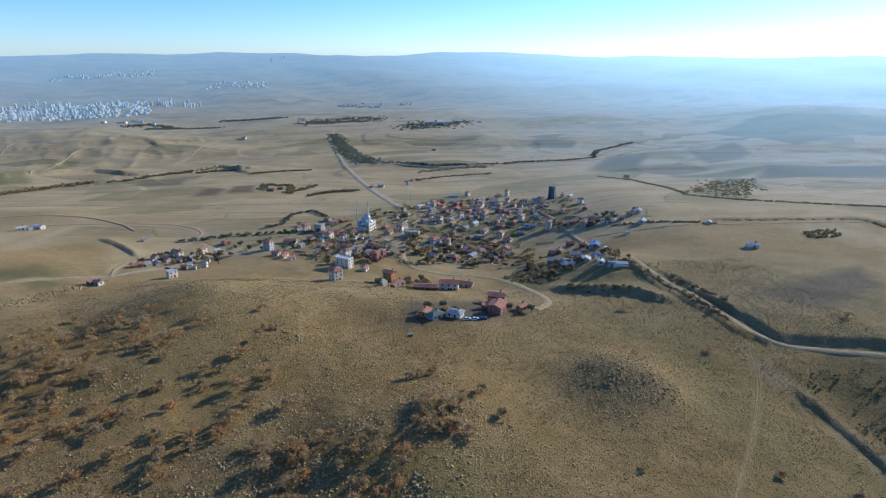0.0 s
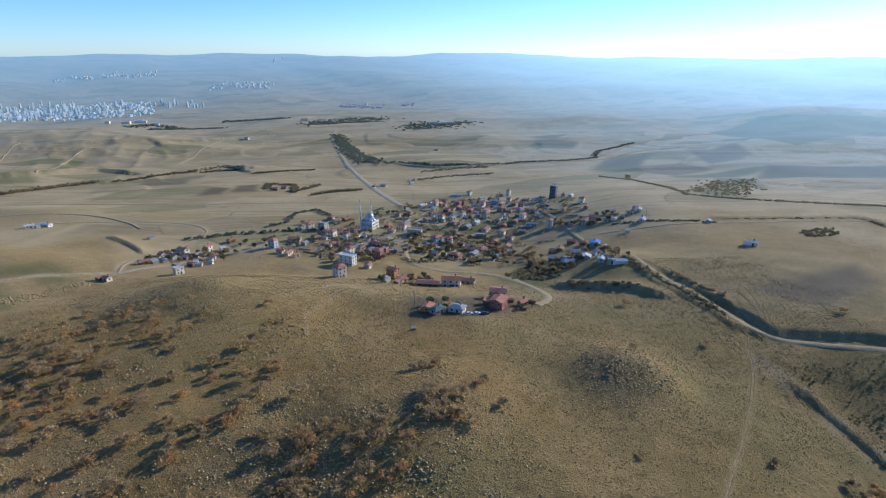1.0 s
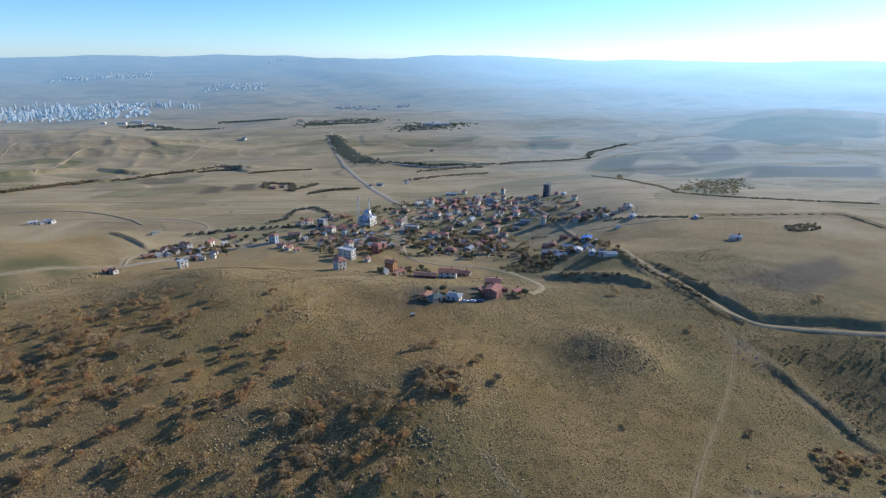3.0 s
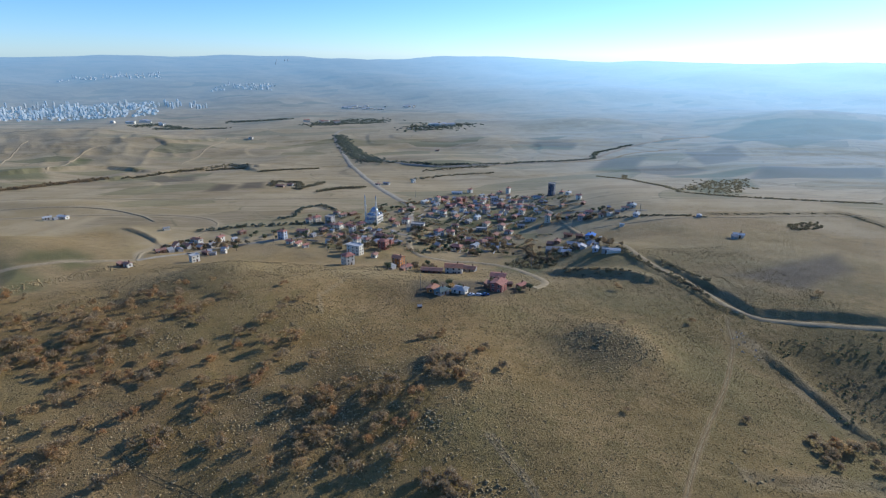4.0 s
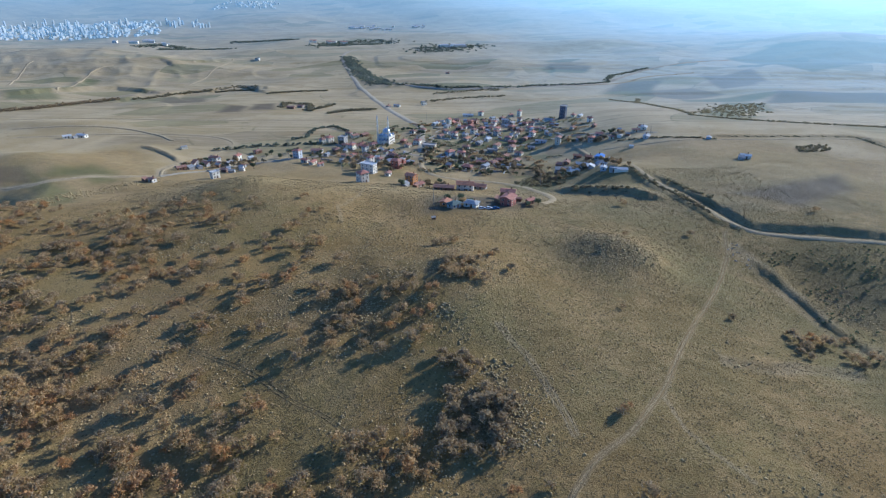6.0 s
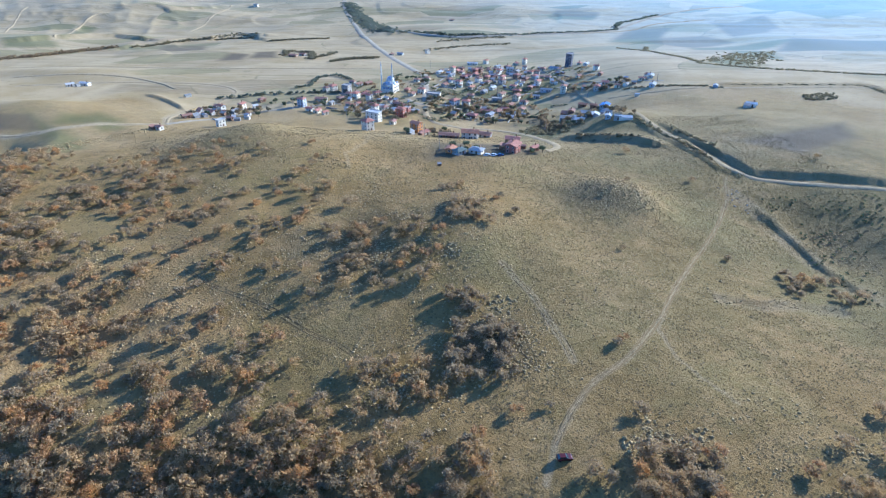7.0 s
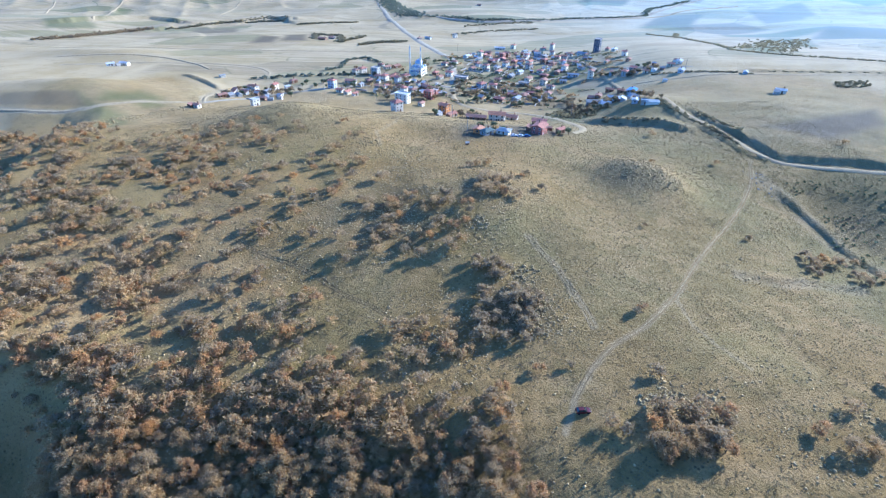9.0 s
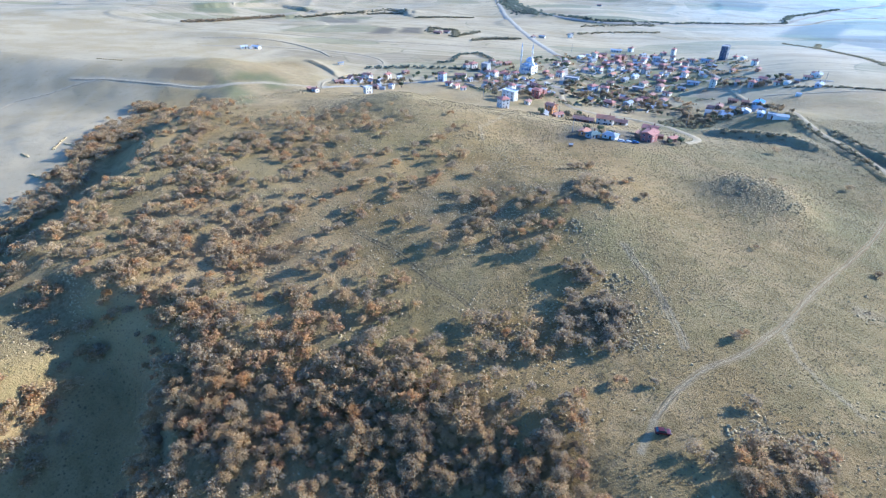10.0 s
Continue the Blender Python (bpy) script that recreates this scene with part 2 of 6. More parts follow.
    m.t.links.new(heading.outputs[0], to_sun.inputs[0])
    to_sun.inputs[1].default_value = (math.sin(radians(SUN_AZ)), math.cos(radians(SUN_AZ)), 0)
    m.put(m.b, "Sheen Weight", m.maths("MULTIPLY", m.ramp(haze_range.outputs["Value"], 480, 1300, 0.012, 0.085), m.ramp(to_sun.outputs["Value"], 0.45, 0.98, 0.25, 3.5)))
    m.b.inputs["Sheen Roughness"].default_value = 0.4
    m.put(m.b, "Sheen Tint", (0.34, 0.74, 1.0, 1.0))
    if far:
        # the far plain and hills: haze put in as blue emission, with dulled base colour
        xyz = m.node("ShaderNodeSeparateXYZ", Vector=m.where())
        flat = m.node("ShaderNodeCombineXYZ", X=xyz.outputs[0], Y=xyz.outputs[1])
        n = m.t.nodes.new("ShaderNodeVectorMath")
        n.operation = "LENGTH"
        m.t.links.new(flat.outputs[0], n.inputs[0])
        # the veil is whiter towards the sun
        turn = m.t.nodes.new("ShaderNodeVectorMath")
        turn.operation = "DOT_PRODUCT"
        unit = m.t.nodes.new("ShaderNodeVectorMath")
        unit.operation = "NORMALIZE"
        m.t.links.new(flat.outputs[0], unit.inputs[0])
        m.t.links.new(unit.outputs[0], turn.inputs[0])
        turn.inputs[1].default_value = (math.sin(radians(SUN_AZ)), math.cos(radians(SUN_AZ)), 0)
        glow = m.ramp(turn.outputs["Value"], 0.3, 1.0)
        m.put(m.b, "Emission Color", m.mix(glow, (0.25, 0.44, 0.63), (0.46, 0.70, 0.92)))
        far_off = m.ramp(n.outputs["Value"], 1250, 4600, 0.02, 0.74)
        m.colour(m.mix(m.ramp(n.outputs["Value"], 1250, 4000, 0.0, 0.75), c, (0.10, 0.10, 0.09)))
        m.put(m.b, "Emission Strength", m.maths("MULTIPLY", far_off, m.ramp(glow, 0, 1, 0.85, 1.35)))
    return m.m


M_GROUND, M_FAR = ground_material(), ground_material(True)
M_ASPHALT = paint("worn_asphalt", (0.42, 0.365, 0.275), 0.95, 0.25, 4, 0.05)
M_EARTH = paint("packed_earth", (0.44, 0.345, 0.205), 0.95, 0.25, 3, 0.05)
M_RUT = paint("wheel_rut_earth", (0.31, 0.218, 0.105), 0.95, 0.3, 2, 0.05)
M_RUTDARK = paint("dark_rut_earth", (0.20, 0.142, 0.066), 0.95, 0.3, 2, 0.05)
M_WHITE = paint("white_render", (0.82, 0.76, 0.64), 0.85, 0.2, 2)
M_CREAM = paint("cream_render", (0.74, 0.67, 0.52), 0.85, 0.2, 2)
M_GREY = paint("grey_render", (0.45, 0.43, 0.40), 0.9, 0.25, 2)
M_ORANGE = paint("orange_render", (0.62, 0.27, 0.10), 0.85, 0.2, 2)
M_REDWALL = paint("red_render", (0.42, 0.17, 0.13), 0.85, 0.25, 2)
M_BLUEWALL = paint("pale_blue_render", (0.48, 0.52, 0.58), 0.85, 0.2, 2)
M_BRICK = paint("brick_wall", (0.34, 0.20, 0.13), 0.9, 0.3, 1)
M_ROOF = paint("red_clay_tile", (0.58, 0.26, 0.185), 0.8, 0.35, 1.2)
M_ROOF2 = paint("brown_clay_tile", (0.47, 0.26, 0.185), 0.85, 0.4, 1.2)
M_ROOFORANGE = paint("orange_clay_tile", (0.56, 0.27, 0.16), 0.8, 0.35, 1.2)
M_SHEET = paint("grey_sheet_roof", (0.36, 0.35, 0.33), 0.7, 0.25, 1.5, 0.25)
M_SHEETBLUE = paint("blue_sheet_roof", (0.035, 0.19, 0.62), 0.45, 0.2, 1.5, 0.5)
M_SHEETPALE = paint("pale_blue_sheet_roof", (0.38, 0.40, 0.41), 0.7, 0.25, 1.5, 0.25)
M_SHEETWHITE = paint("white_sheet_roof", (0.62, 0.61, 0.59), 0.7, 0.2, 1.5, 0.25)
M_SHEETGREEN = paint("grey_green_roof", (0.13, 0.17, 0.155), 0.7, 0.25, 1.5)
M_DARKWALL = paint("slate_blue_cladding", (0.085, 0.105, 0.15), 0.7, 0.2, 2)
M_CONCRETE = paint("bare_concrete", (0.40, 0.38, 0.35), 0.9, 0.25, 2)
M_GLASS = paint("dark_window_glass", (0.02, 0.025, 0.03), 0.08, 0.1, 1, 0.6)
M_DOOR = paint("brown_door", (0.12, 0.065, 0.04), 0.6, 0.2, 1)
M_LEAD = paint("lead_dome", (0.40, 0.46, 0.54), 0.35, 0.15, 2, 0.5, 0.7)
M_BARK = paint("oak_bark", (0.11, 0.085, 0.062), 0.95, 0.3, 0.4)
M_STONE = paint("weathered_stone", (0.54, 0.40, 0.20), 0.95, 0.4, 0.6, 0.05)
M_BOULDER = paint("lichened_boulder", (0.48, 0.37, 0.19), 0.95, 0.5, 0.5, 0.05)


def leaf_material(name, a, b):
    """Dry leaves that cling to their twigs, from one tone to another, tree by tree and leaf by leaf."""
    m = Mat(name, 0.8, 0.2)
    info = m.t.nodes.new("ShaderNodeObjectInfo").outputs["Random"]
    m.where()
    c = m.mix(info, a, b)
    c = m.mix(m.ramp(m.geo.outputs["Random Per Island"], 0, 1, 0, 0.55), c, tuple(v * 0.6 for v in a))
    m.colour(c)
    back = m.node("ShaderNodeBsdfTranslucent")
    m.put(back, "Color", c)
    both = m.node("ShaderNodeMixShader", Fac=0.5)
    m.t.links.new(m.b.outputs[0], both.inputs[1])
    m.t.links.new(back.outputs[0], both.inputs[2])
    m.t.links.new(both.outputs[0], m.t.nodes["Material Output"].inputs["Surface"])
    return m.m


M_LEAF = leaf_material("dry_oak_leaves", (0.49, 0.325, 0.150), (0.57, 0.395, 0.195))
M_LEAFGREY = leaf_material("bare_grey_twigs", (0.42, 0.295, 0.155), (0.49, 0.355, 0.195))
M_LEAFASH = leaf_material("ash_grey_twigs", (0.365, 0.27, 0.155), (0.43, 0.325, 0.19))
M_LEAFORANGE = leaf_material("orange_oak_leaves", (0.54, 0.295, 0.105), (0.60, 0.355, 0.15))
M_LEAFGREEN = leaf_material("dull_green_leaves", (0.130, 0.155, 0.090), (0.185, 0.205, 0.125))
M_LEAFDARK = leaf_material("dark_brush", (0.245, 0.21, 0.135), (0.315, 0.275, 0.18))
# M_BELT and M_HEDGE: leaves made paler and greyer in place of distance haze
M_BELT = leaf_material("grey_green_belt", (0.165, 0.185, 0.135), (0.225, 0.245, 0.185))
M_HEDGE = leaf_material("grey_olive_brush", (0.235, 0.205, 0.125), (0.32, 0.28, 0.175))
M_LEAFRUST = leaf_material("rust_brown_leaves", (0.47, 0.275, 0.125), (0.54, 0.335, 0.16))
M_TUFT = leaf_material("dry_tufts", (0.20, 0.16, 0.09), (0.32, 0.255, 0.15))
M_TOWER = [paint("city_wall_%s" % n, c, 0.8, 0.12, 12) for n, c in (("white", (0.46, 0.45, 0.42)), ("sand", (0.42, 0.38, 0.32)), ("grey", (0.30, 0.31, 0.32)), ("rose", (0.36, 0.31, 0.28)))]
# towers of the far plain: haze put in as bluish emission, like their ground
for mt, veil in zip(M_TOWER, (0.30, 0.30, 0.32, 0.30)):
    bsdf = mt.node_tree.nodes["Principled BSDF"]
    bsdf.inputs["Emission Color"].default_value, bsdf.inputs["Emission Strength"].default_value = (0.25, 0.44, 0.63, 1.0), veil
M_CARWHITE = paint("white_car_paint", (0.78, 0.78, 0.78), 0.25, 0.06, 1, 0.6)
M_CARRED = paint("dark_red_car_paint", (0.09, 0.018, 0.015), 0.2, 0.1, 1, 0.6)
M_CARBLUE = paint("blue_car_paint", (0.05, 0.10, 0.22), 0.25, 0.1, 1, 0.6)
M_TYRE = paint("tyre_rubber", (0.02, 0.02, 0.02), 0.9, 0.2, 0.3)
M_POLE = paint("steel_pole", (0.33, 0.32, 0.30), 0.6, 0.2, 1, 0.4)


# ---- making meshes ----
def mesh(name, verts, faces, mats, index=None, flat=True):
    me = bpy.data.meshes.new(name)
    me.from_pydata([tuple(v) for v in verts], [], [tuple(f) for f in faces])
    for mt in mats if isinstance(mats, (list, tuple)) else [mats]:
        me.materials.append(mt)
    if index is not None:
        me.polygons.foreach_set("material_index", np.asarray(index, np.int32))
    if not flat:
        me.polygons.foreach_set("use_smooth", np.ones(len(me.polygons), bool))
    me.update()
    return me


def part(name, me, parent, m=None, label=""):
    ob = new(name, me)
    ob.parent = parent
    if m is not None:
        ob.matrix_basis = m
    return tagged(ob, label)


# ---- ground ----
T1 = [(141, 215), (138, 209), (132, 191), (118, 167), (108, 152), (91, 129), (76, 107), (64, 87), (48, 67), (35, 57), (26, 45), (21, 35), (17, 24)]
T2 = [(12, 113), (15, 108), (22, 96), (27, 82), (30, 73), (31, 66)]
T3 = [(-118, 118), (-108, 110), (-94, 100), (-70, 91), (-55, 79), (-42, 73), (-33, 65), (-18, 52)]
T4 = [(64, 87), (62, 82), (63, 68), (67, 61), (74, 50)]
T5 = [(-63, 281), (-61, 257), (-69, 232), (-63, 206)]
LOOP = [(-230, 340), (-240, 364), (-239, 386), (-229, 404), (-224, 437), (-218, 463), (-235, 484), (-269, 501), (-351, 502), (-440, 470)]
WEST_TRACK = [(-436, 289), (-405, 294), (-366, 295), (-319, 292), (-293, 297), (-270, 320), (-230, 340)]
WEST_FORK = [(-452, 217), (-466, 248), (-444, 263), (-427, 283), (-405, 294)]
FURROW = [(-339, 142), (-356, 180), (-393, 235), (-401, 274)]
MAIN_ROAD = [(-34, 458), (-41, 520), (-41, 578), (-60, 618), (-71, 651), (-119, 781), (-202, 1056), (-278, 1346), (-313, 1488), (-311, 1586), (-251, 1635)]
VALLEY_ROAD = [(-290, 1450), (-233, 1260), (-181, 1104), (-103, 984), (-26, 941), (47, 954), (137, 1007), (228, 1019), (307, 1065), (408, 1244), (525, 1346), (745, 1508)]
STREET = [(-54, 466), (-44, 446), (-20, 447), (1, 464), (30, 484), (60, 498), (91, 510), (112, 512), (126, 510), (145, 495), (190, 464)]
FRONT_STREET = [(-34, 450), (-35, 411), (-24, 372), (1, 359), (23, 357), (43, 343), (54, 306), (60, 284), (59, 268), (50, 258)]
WEST_STREET = [(-230, 340), (-219, 355), (-203, 379), (-192, 396), (-170, 404), (-139, 417), (-123, 434), (-92, 433), (-52, 446)]
SIDE_STREET = [(112, 512), (104, 555), (94, 616)]
DITCH_ROAD = [(112, 512), (118, 420), (124, 351), (130, 307), (139, 274), (143, 245), (149, 215), (171, 209), (208, 197), (330, 170)]
FIELD_ROAD = [(228, 1019), (330, 1060), (421, 1147), (520, 1190)]
HEADLAND_ROAD = [(132, 433), (183, 424), (252, 424), (345, 423), (400, 400)]
RAVINE = [(138, 199), (145, 176), (149, 159), (151, 137), (153, 123), (159, 111), (171, 93), (190, 80)]
DITCHES = [[(119, 322), (126, 285), (133, 260), (139, 228), (147, 218)], [(136, 308), (142, 281), (147, 256)]]
BANK = [(150, 240), (154, 217), (172, 214), (190, 210), (209, 202), (320, 176)]
QUARRY = [(75, 296), (91, 287), (107, 282), (116, 272)]
PIT = [(-288, 430), (-268, 416), (-250, 400)]
ROCKBANK = [(93, 105), (99, 104), (108, 104), (122, 106), (138, 104)]
CRESCENT = [(-661, 810), (-644, 843), (-623, 884), (-596, 903), (-553, 889)]
TERRACES = [[(-782, 1185), (-736, 1206), (-686, 1235), (-656, 1214)], [(-615, 1283), (-576, 1355), (-519, 1390)], [(-514, 812), (-492, 856), (-473, 916), (-416, 952), (-369, 953)], [(-435, 947), (-414, 987), (-370, 946)]]
DRAIN = [(241, 437), (305, 433), (351, 428), (349, 405), (348, 381)]


def bank(x, y, pts, height, ease, side, foot=2.2):
    """A cut bank: ground that rises steeply from the line on one side of it, then eases out."""
    d, s = near_line(x, y, pts)
    up = np.where(s * side > 0, smooth(0, foot, d) * np.exp(-(d / ease) ** 2), 0)
    return height * up


def ground(x, y):
    x, y = np.asarray(x, float), np.asarray(y, float)
    z = land(x, y)
    z = z + bank(x, y, RAVINE[1:5], 1.3, 8, -1) + bank(x, y, BANK, 2.2, 24, -1, 3.4) + bank(x, y, QUARRY, 3.4, 10, -1)
    for d in DITCHES:
        z = z + bank(x, y, d, 1.2, 5, -1)
    for t in TERRACES:
        z = z + bank(x, y, t, 4, 40, -1, 9)
    z = z + bank(x, y, PIT, 2.2, 9, -1) + bank(x, y, CRESCENT, 6, 45, -1, 9) + bank(x, y, DRAIN, 1.7, 12, -1, 3) + bank(x, y, ROCKBANK, 0.9, 8, -1)
    r = np.hypot(x, y)
    near = 1 - smooth(350, 700, r)
    z = z + near * ((0.45 + 0.35 * smooth(40, -40, x)) * vnoise(x, y, 17, 21) + 0.14 * vnoise(x, y, 6, 22) + 0.08 * vnoise(x, y, 2.4, 23))
    return z


def level(x, y):
    return float(ground(np.array([x]), np.array([y]))[0])


def inside(x, y, quad, soft):
    """1 within a convex patch, soft at its edge."""
    n = len(quad)
    area = sum(quad[i][0] * quad[(i + 1) % n][1] - quad[(i + 1) % n][0] * quad[i][1] for i in range(n))
    q = quad if area > 0 else quad[::-1]
    d = np.full(np.shape(x), 1e9)
    for i in range(n):
        (ax, ay), (bx, by) = q[i], q[(i + 1) % n]
        ln = math.hypot(bx - ax, by - ay)
        d = np.minimum(d, ((bx - ax) * (y - ay) - (by - ay) * (x - ax)) / ln)
    return smooth(-soft, soft, d)


PLOUGHED = [
    [(-454, 754), (-484, 849), (-423, 861), (-375, 752)], [(-323, 666), (-328, 724), (-299, 725), (-295, 676)],
    [(-288, 691), (-298, 745), (-272, 761), (-254, 698)], [(211, 1310), (237, 1381), (337, 1349), (305, 1272)],
    [(264, 945), (334, 1081), (414, 1075), (349, 952)], [(305, 942), (431, 974), (463, 908), (368, 844)],
    [(538, 1120), (664, 1227), (620, 1071), (513, 992)], [(168, 269), (260, 309), (246, 274), (195, 242)], [(-20, 228), (-20, 264), (18, 272), (50, 258), (30, 240)], [(457, 771), (556, 916), (753, 890), (663, 775)],
    [(515, 1146), (628, 1132), (574, 1017), (478, 953)],
]
SOWN = [
    # first patch: a darker green tone over the far eastern hill
    [(747, 1530), (1038, 1801), (1382, 1695), (1178, 1425), (765, 1167)],
    [(-290, 333), (-285, 347), (-261, 338), (-248, 316), (-260, 305)], [(-320, 323), (-256, 285), (-245, 264), (-256, 249)],
    [(340, 1041), (381, 1031), (331, 898), (251, 914)], [(362, 917), (534, 904), (598, 928), (443, 800), (358, 809)], [(555, 906), (762, 896), (627, 727), (481, 791)], [(206, 1320), (325, 1315), (294, 1238), (209, 1248)],
    [(-657, 731), (-722, 811), (-683, 863), (-607, 776)], [(315, 636), (413, 800), (457, 771), (407, 654)],
    [(-300, 310), (-254, 324), (-262, 335), (-282, 340), (-304, 334)], [(-662, 830), (-755, 1051), (-708, 1034), (-641, 846)], [(284, 586), (392, 758), (457, 771), (304, 547)],
    [(-19, 415), (1, 460), (35, 478), (28, 439), (-9, 396)], [(30, 330), (66, 380), (100, 400), (84, 330), (60, 300)], [(-62, 150), (-20, 150), (-14, 112), (-58, 110)],
]
LONG_TRACK = [(-534, 581), (-480, 598), (-380, 604), (-276, 606), (-174, 618), (-112, 629)]
SLOPE_TRACKS = [[(-527, 1030), (-530, 1088), (-549, 1255), (-570, 1379)], [(-809, 930), (-918, 1115), (-930, 1168)], [(-646, 821), (-766, 1087), (-755, 1170)], [(-285, 470), (-317, 503), (-377, 534), (-473, 507)]]
TRACKS = [*((p, 2.0, 0.7) for p in SLOPE_TRACKS), (LONG_TRACK, 2.0, 0.8), (T1[5:], 0.85, 0.45), (T1[:6], 0.75, 0.4), (T4, 0.6, 0.4), (T5, 0.7, 0.45), (LOOP, 2.6, 1.0), (WEST_TRACK, 2.4, 1.0), (WEST_FORK, 1.8, 0.7), (FURROW, 1.2, 0.5)]


def cover(x, y):
    """How far each spot is bare track, green, ploughed or stony."""
    r = np.hypot(x, y)
    wob = 1.6 * vnoise(x, y, 7, 31) + 0.8 * vnoise(x, y, 2.5, 32)
    track = np.zeros_like(x)
    for pts, half, amount in TRACKS:
        d, _ = near_line(x + wob * 0.5, y + wob * 0.4, pts)
        wide = half + np.clip((r - 300) * 0.004, 0, 3)
        track = np.maximum(track, amount * (1 - smooth(wide * 0.6, wide * 1.7, d)))
    d, _ = near_line(x + wob * 0.2, y + wob * 0.2, T2)
    track = np.maximum(track, 0.6 * np.exp(-((d - 0.8) / 0.5) ** 2))
    # the smooth stubble below the scarp, with faint wheel lines along it
    scarp = np.interp(y, SCARP_Y, SCARP_X)
    pale = smooth(60, 74, scarp - x + wob) * smooth(-60, 40, y) * (1 - smooth(328, 352, y + 0.12 * (x + 350)))
    along = (x * 0.80 + y * 0.60)
    lines = smooth(0.45, 0.8, vnoise(along * 1.0, y * 0.02, 3.2, 51)) * smooth(-0.2, 0.5, vnoise(x, y, 90, 52))
    track = np.maximum(track, pale * (0.08 + 0.18 * lines + 0.06 * vnoise(along, y * 0.12, 30, 53)))
    west = smooth(30, 80, scarp - x) * smooth(300, 360, y) * (1 - smooth(470, 600, y + 0.15 * (x + 350)))
    track = np.maximum(track, 0.22 * west * smooth(-0.3, 0.5, vnoise(x, y, 45, 54)))
    for pts, off in ((RAVINE, 3), (BANK, 3), (QUARRY, 5), (PIT, 8), (ROCKBANK, 2)):
        d, _ = near_line(x, y, pts)
        track = np.maximum(track, 0.45 * (1 - smooth(off, off * 2.2, d)) * (0.6 + 0.4 * vnoise(x, y, 9, 33)))
    d, _ = near_line(x + wob * 0.25, y + wob * 0.2, T3)
    plough = 0.25 * np.exp(-((d - 0.65) / 0.4) ** 2)
    plough = np.maximum(plough, pale * np.clip(0.14 + 0.14 * vnoise(along, y * 0.12, 40, 57), 0, 1))
    for q in PLOUGHED:
        plough = np.maximum(plough, inside(x, y, q, 8) * (1 - 0.3 * smooth(800, 950, r)))
    green = 0.2 * smooth(0.15, 0.8, vnoise(x, y, 60, 34)) * (1 - smooth(300, 500, r))
    # greener winter turf on the eastern side of the hill
    green = np.maximum(green, (0.26 + 0.12 * vnoise(x, y, 28, 59)) * smooth(0, 60, x) * (1 - smooth(330, 420, r)) * smooth(30, 120, y))
    for q in SOWN:
        green = np.maximum(green, (0.7 if q is not SOWN[-1] else 0.35) * inside(x, y, q, 9))
    # where the fields of the plain begin
    far = smooth(350, 600, r + 110 * vnoise(x, y, 170, 55) + 40 * vnoise(x, y, 60, 56))
    far = far * (1 - pale) * (1 - 0.85 * west)
    # garden plots and trodden yards between the houses
    town = np.maximum(inside(x, y, [(-130, 395), (-40, 385), (60, 400), (130, 500), (150, 620), (20, 680), (-60, 600), (-130, 520)], 14), inside(x, y, [(-30, 366), (40, 368), (66, 350), (70, 440), (-30, 440)], 6))
    plot = hash2(np.floor((x + 6 * vnoise(x, y, 30, 48)) / 15), np.floor((y + 6 * vnoise(x, y, 30, 49)) / 21), 44)
    plough = np.maximum(plough, town * np.where(plot > 0.62, 0.45, np.where(plot > 0.45, 0.25, 0)))
    green = np.maximum(green, town * np.where(plot < 0.22, 0.6, np.where(plot < 0.4, 0.3, 0)))
    for cx, cy, rad in ((72, 177, 26), (-5, 146, 20), (-30, 150, 22), (6, 75, 16), (40, 10, 18), (-52, 120, 30)):
        d = np.hypot(x - cx, y - cy) + 5 * vnoise(x, y, 9, 38)
        green = np.where(d < rad * 1.3, green * smooth(rad * 0.6, rad * 1.3, d), green)
    # the darker half-fallow fields on the knoll and beside the ditch road
    plough = np.maximum(plough, 0.6 * inside(x, y, [(-373, 301), (-302, 303), (-324, 329), (-379, 320)], 3))
    plough = np.maximum(plough, 0.28 * inside(x, y, [(130, 268), (182, 292), (252, 299), (227, 236), (153, 233)], 4) * (0.7 + 0.3 * vnoise(x, y, 30, 58)))
    stony = np.zeros_like(x)
    for cx, cy, rad, k in ((72, 177, 26, 0.8), (-3, 144, 16, 0.8), (-50, 122, 30, 0.5), (8, 75, 14, 0.8), (50, 30, 14, 0.8), (-178, 30, 16, 0.9), (175, 150, 30, 0.5)):
        d = np.hypot(x - cx, y - cy) + 6 * vnoise(x, y, 11, 39)
        stony = np.maximum(stony, k * (1 - smooth(rad * 0.4, rad, d)))
    # the ground is paler and smoother towards the village
    tilled = np.maximum(np.maximum(far, 0.6 * pale), np.maximum(0.55 * west, 0.26 * smooth(170, 300, y)))
    return (track, np.clip(green, 0, 1), np.clip(plough, 0, 1), stony), tilled


